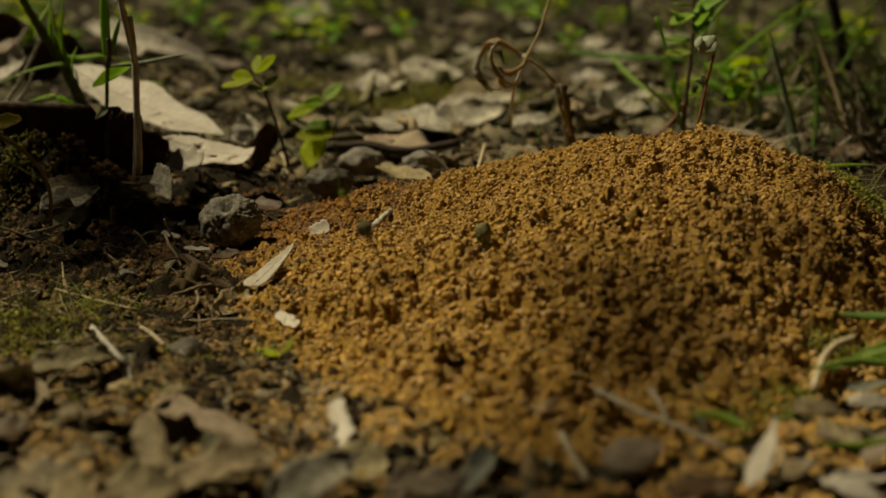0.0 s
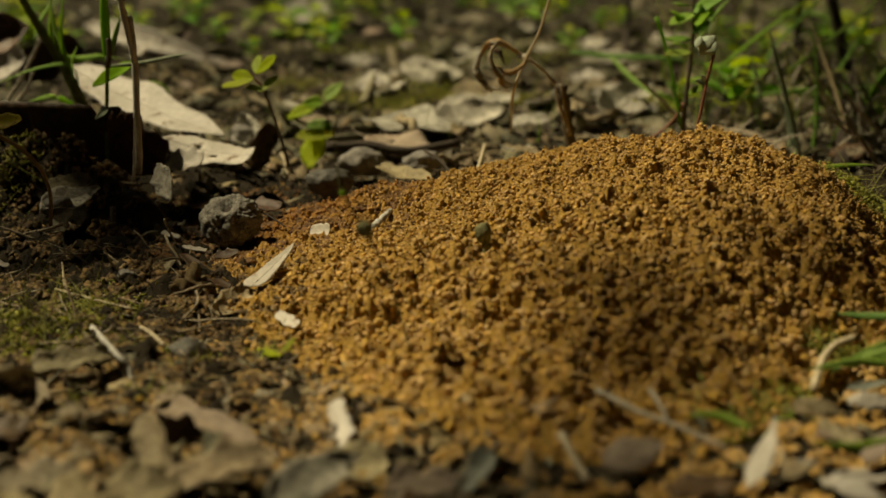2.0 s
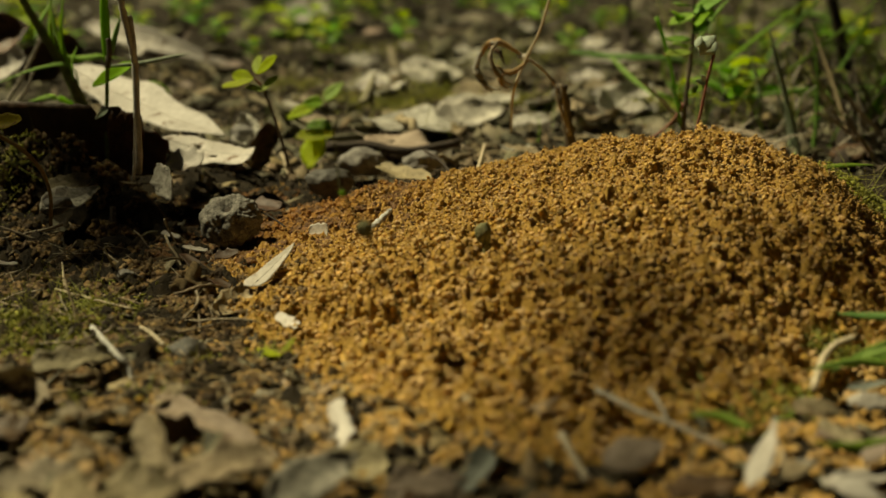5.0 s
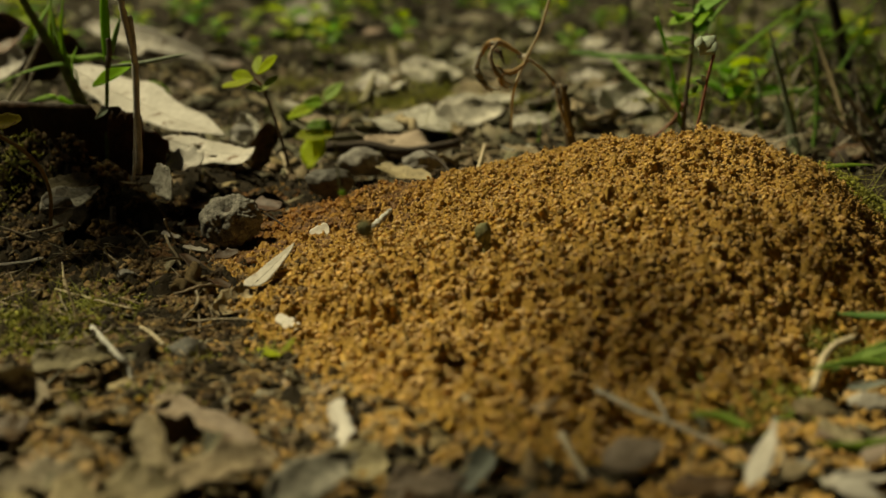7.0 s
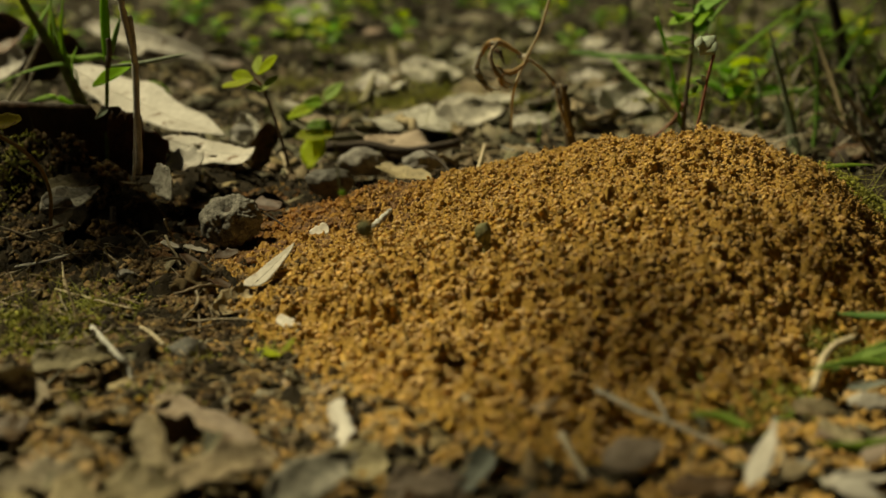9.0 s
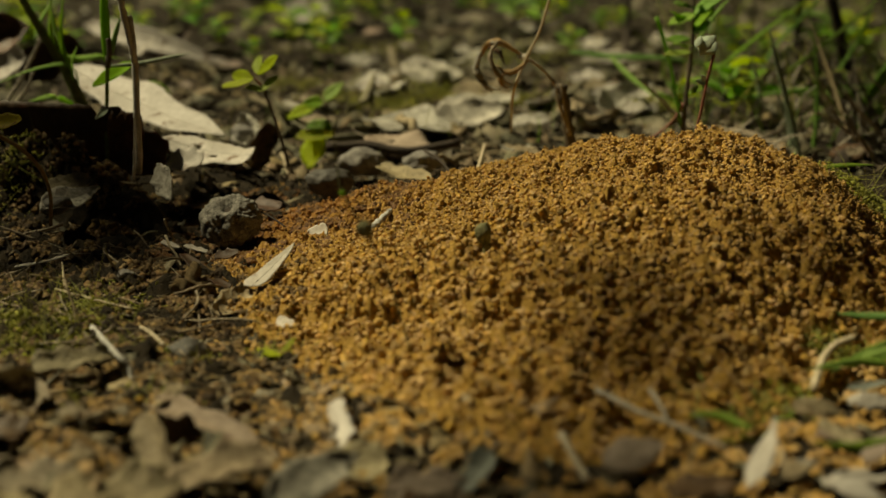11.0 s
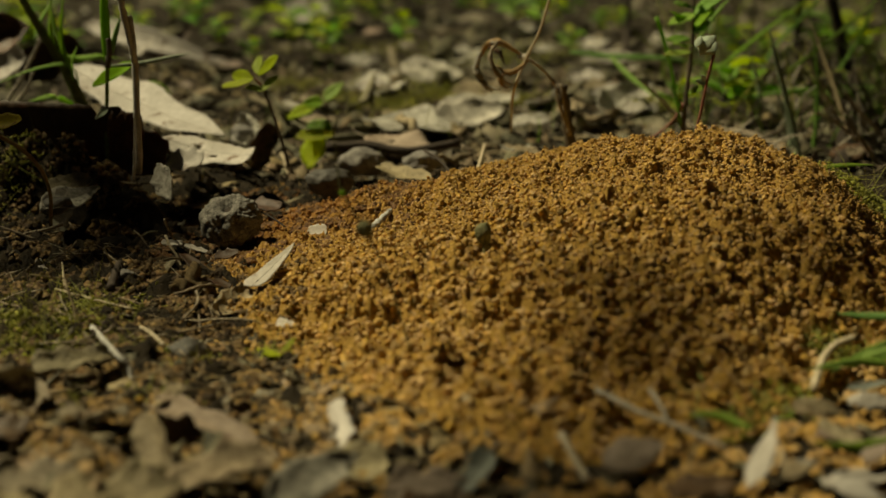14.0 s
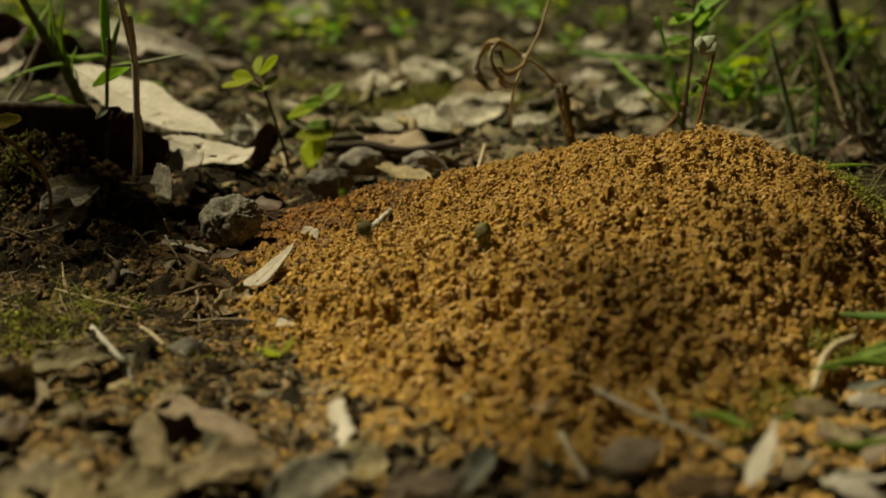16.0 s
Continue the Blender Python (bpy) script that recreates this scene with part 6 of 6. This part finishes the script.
def far_plants():
    """Blurred seedlings and grass of the wider forest floor."""
    rng = np.random.default_rng(91)
    spots = [(-0.207, 1.150), (-0.172, 1.050), (-0.375, 1.200), (-0.311, 1.100), (-0.256, 0.950), (-0.098, 1.000), (-0.106, 1.150), (-0.094, 1.250), (-0.077, 1.300), (-0.048, 1.400), (0.047, 1.350), (0.081, 1.150), (0.103, 1.250), (-0.164, 1.200), (-0.257, 1.300), (0.136, 1.200), (0.201, 0.950), (0.219, 1.100), (0.261, 1.000), (0.251, 0.850), (0.295, 0.950), (-0.252, 1.150), (0.115, 0.680), (0.159, 0.700), (0.139, 0.680), (-0.298, 1.000), (0.062, 1.200), (-0.109, 1.000), (-0.083, 1.100), (-0.061, 1.200), (-0.151, 1.300), (-0.024, 1.350), (-0.340, 1.100), (-0.298, 1.000), (0.021, 1.400), (-0.082, 0.950), (-0.036, 1.050), (0.093, 1.000), (0.155, 1.200), (0.213, 0.900), (0.281, 1.000), (-0.228, 1.000), (-0.135, 0.950)]
    first = None
    for k, (x, y) in enumerate(spots):
        p = on_ground(x, y)
        if first is None:
            first = thing("seedling", p, "small green seedling in the leaf litter", "seedling", "seedlings of the forest floor")
            part("stem", stem("stem", [(0, 0, -0.003), (0.002, 0, 0.015), (0.001, 0.002, 0.034)], 0.0009, 0.0006, 3), STEM_BROWN, first)
            for q in range(7):
                a, h = q * 2.4, 0.014 + 0.0032 * q
                leaflet(first, (0.001, 0, h), (0.020 * math.cos(a), 0.020 * math.sin(a), h + 0.005), 0.012, (0, 0, 1), GREEN if q % 3 else LIME, 300 + q, "ovate", -0.5, 0.3)
        else:
            copy_thing(first, pose(*p, rng.normal() * 8, rng.normal() * 8, rng.uniform(0, 360)) @ Matrix.Scale(rng.uniform(0.6, 1.15), 4))
    # grass as stuff: thin blades, denser on the right
    n = 800
    y = 0.62 + 1.6 * rng.uniform(size=n) ** 1.3
    x = np.where(rng.uniform(size=n) < 0.62, rng.uniform(0.15, 0.46, n), rng.uniform(-0.45, 0.3, n)) * (y + 0.05)
    h = rng.uniform(0.02, 0.075, n) * np.where(x / y > 0.16, 1.0, 0.5)
    kinds = []
    for k in range(8):
        r2 = np.random.default_rng(k)
        b, c = r2.uniform(0.1, 0.9), r2.uniform(-0.3, 0.3)
        v = []
        for i in range(7):
            f = i / 6
            w = 0.013 * (1 - f ** 2) + 0.002
            v += [(b * f * f - w, c * f * f, f - 0.35 * b * f * f), (b * f * f, c * f * f - 0.4 * w, f - 0.35 * b * f * f), (b * f * f + w, c * f * f, f - 0.35 * b * f * f), (b * f * f, c * f * f + 0.4 * w, f - 0.35 * b * f * f)]
        f = []
        for i in range(6):
            for j in range(4):
                a0, b0, c0, d0 = i * 4 + j, i * 4 + (j + 1) % 4, i * 4 + 4 + (j + 1) % 4, i * 4 + 4 + j
                f += [(a0, b0, c0), (a0, c0, d0)]
        kinds.append((np.array(v), np.array(f)))
    me = strewn("far_grass", kinds, np.stack((x, y, ground(x, y) - 0.001), -1), h, rng, flat_turns(n, rng, 0.25))
    tagged(part("far_grass", me, FAR_GRASS), "thin green and straw grass of the forest floor", "grass", kind="stuff")
    # lime moss leaves at the mound's edge
    for k, (a, b) in enumerate((((-0.0472, 0.3306, -0.0007), (-0.0386, 0.3176, 0.0016)), ((-0.0404, 0.3268, -0.0000), (-0.0363, 0.3243, 0.0047)))):
        me = leaf("moss_leaf", (Vector(b) - Vector(a)).length, 0.0022, 400 + k, "lance", 0.5, 0.5, 0.1, 0.02, (), 0.0003, 12, 6, False)
        ob = part("moss_leaf", me, LIME)
        ob.matrix_basis = axes((Vector(a) + Vector(b)) / 2, Vector(b) - Vector(a), (0, -0.6, 0.8))
        tagged(ob, "tiny lime green leaf lying at the mound's edge", "leaf")
    # moss cushions
    spots = [(-0.1118, 0.3469, 0.0008, 0.018, 300), (-0.1025, 0.3629, 0.0007, 0.016, 170), (-0.0990, 0.3360, 0.0, 0.014, 90), (-0.1180, 0.3160, 0.0, 0.012, 70), (-0.0911, 0.3611, 0.0004, 0.008, 40), (-0.1114, 0.3352, -0.0025, 0.012, 97), (-0.0770, 0.3318, 0.0002, 0.007, 24), (-0.0436, 0.3297, -0.0014, 0.006, 43), (-0.0614, 0.3206, -0.0006, 0.006, 28),
             (0.1447, 0.4476, 0.0074, 0.014, 320), (0.0967, 0.3186, 0.0001, 0.008, 60), (0.0762, 0.2817, 0.0048, 0.008, 60), (-0.0623, 0.2933, 0.0005, 0.008, 12), (-0.0846, 0.2903, 0.0016, 0.008, 12), (-0.1560, 0.4880, 0.0065, 0.014, 120), (-0.0287, 0.7320, -0.0003, 0.02, 77), (-0.0045, 0.7734, 0.0001, 0.03, 97), (-0.0146, 0.7963, 0.0002, 0.03, 80), (0.0307, 0.7673, -0.0007, 0.03, 70), (-0.0521, 0.7628, -0.0000, 0.02, 60), (0.1189, 0.7201, 0.0015, 0.02, 80), (-0.0917, 0.8371, -0.0001, 0.03, 80), (0.1910, 0.8593, 0.0006, 0.04, 90), (0.0474, 0.9892, 0.0007, 0.06, 120), (-0.0626, 1.0545, -0.0020, 0.06, 120), (0.1986, 0.7743, -0.0017, 0.03, 70), (0.0625, 0.2753, 0.0045, 0.012, 28)]
    P, S = [], []
    for px, py, _, r, k in spots:
        q = rng.normal(size=(k, 2)) * r * 0.5
        P.append(np.stack((px + q[:, 0], py + q[:, 1], ground(px + q[:, 0], py + q[:, 1]) - 0.0004 + 0.005 * (py > 0.55) + 0.002 * (px > 0.08)), -1))
        S.append(rng.uniform(0.0030, 0.0075, k) * (1 + 0.2 * (py > 0.55)))
    P, S = np.concatenate(P), np.concatenate(S)
    fat = [(v * np.array((4.5, 4.5, 0.55)), f) for v, f in kinds]
    me = strewn("moss", fat, P[::3], S[::3], rng, flat_turns(len(P[::3]), rng, 0.9))
    P, S = np.repeat(P, 4, axis=0), np.repeat(S, 4)
    flakes = strewn("moss", LUMPS, P + rng.normal(size=P.shape) * (0.0020, 0.0020, 0.0006) + (0, 0, 0.0008), S[:, None] * (0.17, 0.05, 0.05), rng, turns(len(P), rng))
    tagged(part("moss", flakes, MOSS), "yellow-green moss cushions on the soil", "moss", kind="stuff")
    tagged(part("moss", me, MOSS), "yellow-green moss cushions on the soil", "moss", kind="stuff")


far_plants()


def shade_tree():
    """A made-up tree out of view; its low branch is added to dapple the light on the mound."""
    rng = np.random.default_rng(17)
    o = Vector(on_ground(-2.06, -0.30))
    top = thing("young_tree", o, "unseen tree added to dapple the mound with shade", "tree")
    light = Vector((math.sin(SUN_AZ) * math.cos(SUN_EL), math.cos(SUN_AZ) * math.cos(SUN_EL), math.sin(SUN_EL)))
    part("trunk", stem("trunk", [(0, 0, -0.03), (0.01, 0.01, 0.9), (-0.02, 0.02, 1.9), (0.01, 0.0, 2.9), (0.0, 0.02, 3.8)], 0.038, 0.006, 50, 0.1, 11), TWIG_DARK, top)
    limb = [Vector((0.0, 0.0, 1.75)), Vector((0.22, 0.30, 1.90)), Vector((0.42, 0.50, 1.98)), Vector((0.60, 0.65, 2.02)), Vector((0.75, 0.72, 2.04))]
    far_limb = [Vector((0.0, 0.0, 1.95)), Vector((-0.15, 0.90, 2.00)), Vector((-0.15, 1.60, 2.05)), Vector((0.20, 2.20, 2.10)), Vector((0.60, 2.50, 2.12))]
    part("limb", stem("limb", far_limb, 0.009, 0.003, 52, 0.08), TWIG_DARK, top)
    part("limb", stem("limb", limb, 0.011, 0.003, 51, 0.08), TWIG_DARK, top)
    knots = spline(limb, 40), spline(far_limb, 40)
    # spots to darken; each gets one added leaf between it and the sun
    shades = [(0.235, 0.70, 0.02), (0.26, 0.74, 0.02), (0.29, 0.68, 0.02), (0.19, 0.72, 0.02)]
    shades += [(-0.108, 0.510, 0.0), (-0.120, 0.475, 0.0), (-0.102, 0.428, 0.0), (-0.104, 0.470, 0.0), (-0.090, 0.400, 0.0), (-0.106, 0.450, 0.0), (-0.132, 0.412, 0.0)]
    shades += [(-0.19, 0.68, 0.0), (-0.15, 0.74, 0.0), (-0.22, 0.72, 0.0)]
    shades += [(0.047, 0.290, 0.005), (0.026, 0.250, 0.002), (-0.010, 0.234, 0.002), (0.050, 0.330, 0.012), (0.105, 0.350, 0.014), (0.148, 0.392, 0.010), (0.21, 0.62, 0.0), (0.24, 0.65, 0.0), (0.20, 0.57, 0.0)]
    shades += [(u * q, q, 0.0) for u, q in zip(rng.uniform(-0.40, 0.42, 20), rng.uniform(0.66, 1.5, 20)) if not (-0.16 < u < 0.14 and q < 1.25)]
    shades += [(u * q, q, 0.0) for u, q in zip(rng.uniform(0.16, 0.40, 16), rng.uniform(0.74, 1.2, 16))]
    made = leaf("leaf", 0.058, 0.036, 700, "ovate", 0.3, 0.2, 0.08, 0.02, (), 0.0004, 18, 8, True)
    for k, (x, y, z) in enumerate(shades):
        c = Vector((x, y, z)) + light * rng.uniform(2.75, 3.05) - o
        line = knots[int(y > 0.55)]
        near = Vector(line[int(np.argmin(np.linalg.norm(line - np.array(c), axis=1)))])
        part("twig", stem("twig", [near, (near + c) / 2 + Vector((0, 0, 0.015)), c], 0.0009, 0.0006, 60 + k), TWIG_DARK, top)
        lf = part("leaf", made, SHADE_LEAF, top)
        lf.matrix_basis = axes(c, rng.normal(size=3), light + Vector(rng.normal(size=3) * 0.25))
    places = []
    for k in range(6):
        a, z = k * 2.1 + 2.2, 2.45 + 0.2 * k
        tip = Vector((math.cos(a) * 0.42 - 0.15, math.sin(a) * 0.42 - 0.2, z + 0.25))
        part("limb", stem("limb", [(0, 0, z), tip * 0.5 + Vector((0, 0, z * 0.5 + 0.03)), tip], 0.008, 0.002, 80 + k), TWIG_DARK, top)
        f = rng.uniform(0.35, 1.05, 45)
        p = np.array((0, 0, z)) + f[:, None] * (np.array(tip) - np.array((0, 0, z))) + rng.normal(size=(45, 3)) * 0.055
        places.append(p)
    P = np.concatenate(places)
    crown = strewn("crown", CHIPS, P, rng.uniform(0.022, 0.036, len(P)), rng)
    tagged(part("crown", crown, SHADE_LEAF, top, "small green leaves"), kind="stuff")


shade_tree()


# ---- the small things that move ----
FLAKE = dead_leaf((-0.0430, 0.4282, 0.0071), (-0.0362, 0.4257, 0.0080), 0.0050, (0, -0.75, 0.66), "white", "pale toothed flake of leaf dragged about the mound", 90, "scrap", 0.2, 0.1, 0.05, 0.02, name="leaf_flake", category="leaf")
PETAL_BIT = dead_leaf((-0.0443, 0.3486, 0.0024), (-0.0375, 0.3400, 0.0014), 0.0030, (0.1, -0.8, 0.55), "white", "pale lilac petal half buried in the mound's edge", 91, "scrap", 0.3, 0.2, 0.05, 0.03, name="petal", category="petal")
CHIP_A = dead_leaf((-0.0832, 0.4220, 0.0037), (-0.0747, 0.4200, 0.0027), 0.0019, (0, -0.4, 0.9), "cream", "pale cream chip of straw on the soil", 92, "scrap", 0.1, 0.2, name="straw_chip", category="chip")
CHIP_B = dead_leaf((-0.0901, 0.4240, 0.0047), (-0.0836, 0.4220, 0.0033), 0.0021, (0, -0.4, 0.9), "cream", "pale grey chip of leaf on the soil", 93, "scrap", 0.2, 0.3, name="leaf_chip", category="chip")
CHIP_C = dead_leaf((-0.1277, 0.4120, 0.0015), (-0.1184, 0.3968, 0.0022), 0.0019, (0, -0.4, 0.9), "cream", "small cream chip of leaf on dark soil", 94, "scrap", 0.2, 0.3, name="leaf_chip", category="chip")


def husk():
    """A ringed grey husk that turns up on the dark soil late on."""
    top = thing("seed_husk", (-0.0959, 0.3853, 0.0043), "ringed dark grey seed husk on dark soil", "husk")
    o = Vector((-0.0959, 0.3853, 0.0043))
    a, b = Vector((-0.0950, 0.3753, 0.0026)) - o, Vector((-0.0958, 0.3902, 0.0064)) - o
    part("husk_body", stem("husk_body", [a, (a + b) / 2, b], 0.0016, 0.0010, 5, 0.15), TWIG_DARK, top)
    for k in range(4):
        part("ring", pebble("ring", 80 + k, 0.0017 - 0.00018 * k, 0.0017 - 0.00018 * k, 0.0007, 0.3, 2), ASH if k > 0 else TWIG_DARK, top).location = a + (b - a) * (0.2 + 0.22 * k)
    return top


HUSK = husk()


def motions():
    def shifted(ob, dx=0.0, dy=0.0, dz=0.0, rx=0.0, ry=0.0, rz=0.0):
        loc, rot, _ = ob.matrix_basis.decompose()
        return Matrix.Translation(loc + Vector((dx, dy, dz))) @ rot.to_matrix().to_4x4() @ pose(0, 0, 0, rx, ry, rz)

    def keyed(ob, rows):
        walk(ob, [(t, shifted(ob, *r)) for t, *r in rows])

    def along(ob, dx, dy):
        """How far the ground rises over that way from where a thing lies."""
        x, y = ob.location.x, ob.location.y
        return float(ground(np.float64(x + dx), np.float64(y + dy)) - ground(np.float64(x), np.float64(y)))

    keyed(FLAKE, [(0.0, 0.0, 0.0, 0.0005, 10, 0, 25), (0.6, 0.0003, 0, 0, 0, 0, 5), (2.4, 0.0, 0, 0, 0, 0, 0), (2.7, -0.0004, 0, 0.0004, 48, 0, -12), (4.0, -0.0006, 0, 0.0002, 40, 0, -12),
                  (6.3, 0.0, 0, -0.0004, 0, 0, 20), (9.0, -0.0002, 0, -0.0004, 0, 0, 30), (12.5, -0.0008, 0, -0.0004, 5, 0, 10), (14.0, -0.0008, 0, -0.0004, 5, 0, 0), (15.0, -0.0032, -0.001, -0.0012, 12, 0, -20), (16.0, -0.0032, -0.001, -0.0012, 12, 0, -20)])
    keyed(PETAL_BIT, [(0.0, 0, 0, 0.0010), (4.2, 0, 0, 0.0008), (6.3, 0, 0, 0.0003), (9.0, 0.0002, 0, -0.0001, 10), (11.3, 0.0002, 0, -0.0006, 16), (16.0, 0.0002, 0, -0.0013, 22)])
    keyed(CHIP_A, [(0.0, 0.0008, 0, 0, 0, 0, 10), (1.0, 0, 0, 0), (6.3, 0.0002, 0, 0), (9.0, 0.0004, 0, 0, 0, 0, -6), (16.0, 0.0006, 0, 0, 0, 0, -10)])
    keyed(CHIP_B, [(0.0, -0.004, 0.020, along(CHIP_B, -0.004, 0.020)), (6.8, -0.004, 0.020, along(CHIP_B, -0.004, 0.020)), (7.6, -0.002, 0.010, along(CHIP_B, -0.002, 0.010)), (8.4, -0.001, 0.001, 0.0), (9.2, 0, 0, 0), (13.4, 0, 0, 0), (13.8, 0.0004, 0, 0.0006, 15, 0, 20), (16.0, 0.0004, 0, 0.0006, 15, 0, 20)])
    keyed(CHIP_C, [(0.0, -0.014, 0.004, 0.0), (6.3, -0.012, 0.004, 0.0, 0, 0, 30), (8.0, 0.0, 0.002, 0.001, 0, 0, 60), (11.4, 0, 0.002, 0.001, 0, 0, 60), (12.4, 0, 0, 0), (16.0, 0.0, 0, 0, 0, 0, -10)])
    keyed(HUSK, [(0.0, -0.016, 0.064, along(HUSK, -0.016, 0.064), 40), (9.6, -0.016, 0.064, along(HUSK, -0.016, 0.064), 40), (10.8, -0.012, 0.036, along(HUSK, -0.012, 0.036), 30), (12.0, -0.003, 0.010, along(HUSK, -0.003, 0.010), 20), (12.5, 0, 0, 0), (16.0, 0, 0, 0)])
    keyed(HANGING, [(0.0, 0.0068, 0, 0), (0.4, 0.0039, 0, 0), (0.9, 0.0047, 0, 0), (1.6, -0.0062, 0, -0.0016), (2.4, 0.0000, 0, 0), (3.2, 0.0016, 0, 0), (4.0, 0.0000, 0, 0), (6.5, 0.0000, 0, 0), (7.0, 0.0018, 0, 0),
                    (8.0, -0.0060, 0, 0), (9.0, -0.0023, 0, 0), (11.5, -0.0047, 0, 0), (13.0, 0.0039, 0, 0), (14.2, 0.0130, 0, 0), (16.0, 0.0156, 0, 0)])
    # the clover opens a little; leaflets of the leafy plant stir
    for k, ob in enumerate(CLOVER_LEAFLETS):
        keyed(ob, [(0.0, 0, 0, 0), (16.0, 0.0010 - 0.0005 * k, 0, -0.0003, 0, 0, 8 - 6 * k)])
    rng = random.Random(6)
    for ob in PLANT_LEAFLETS[:8]:
        a, b = rng.uniform(-14, 14), rng.uniform(-14, 14)
        keyed(ob, [(0.0, 0, 0, 0), (4.0, 0, 0, 0, a * 0.3, 0, b * 0.3), (9.2, 0, 0, 0, a * 0.5, 0, b * 0.5), (11.5, 0, 0, 0, a, 0, b), (16.0, 0, 0, 0, a, 0, b)])
    # pellets that are carried and roll down the slope
    for k, ob in enumerate(PELLETS):
        t = rng.uniform(0.3, 14.5)
        d = rng.uniform(0.0008, 0.0030)
        x, y = ob.location.x + 0.086, ob.location.y + 0.440
        down = slope(x, y)
        dx, dy = down.x * d * 3, down.y * d * 3
        dz = float(ground(x + dx, y + dy) - ground(x, y))
        keyed(ob, [(0.0, 0, 0, 0), (t, 0, 0, 0), (min(t + 0.6, 15.9), dx, dy, dz, 70, 30, 0), (16.0, dx, dy, dz, 70, 30, 0)])


motions()
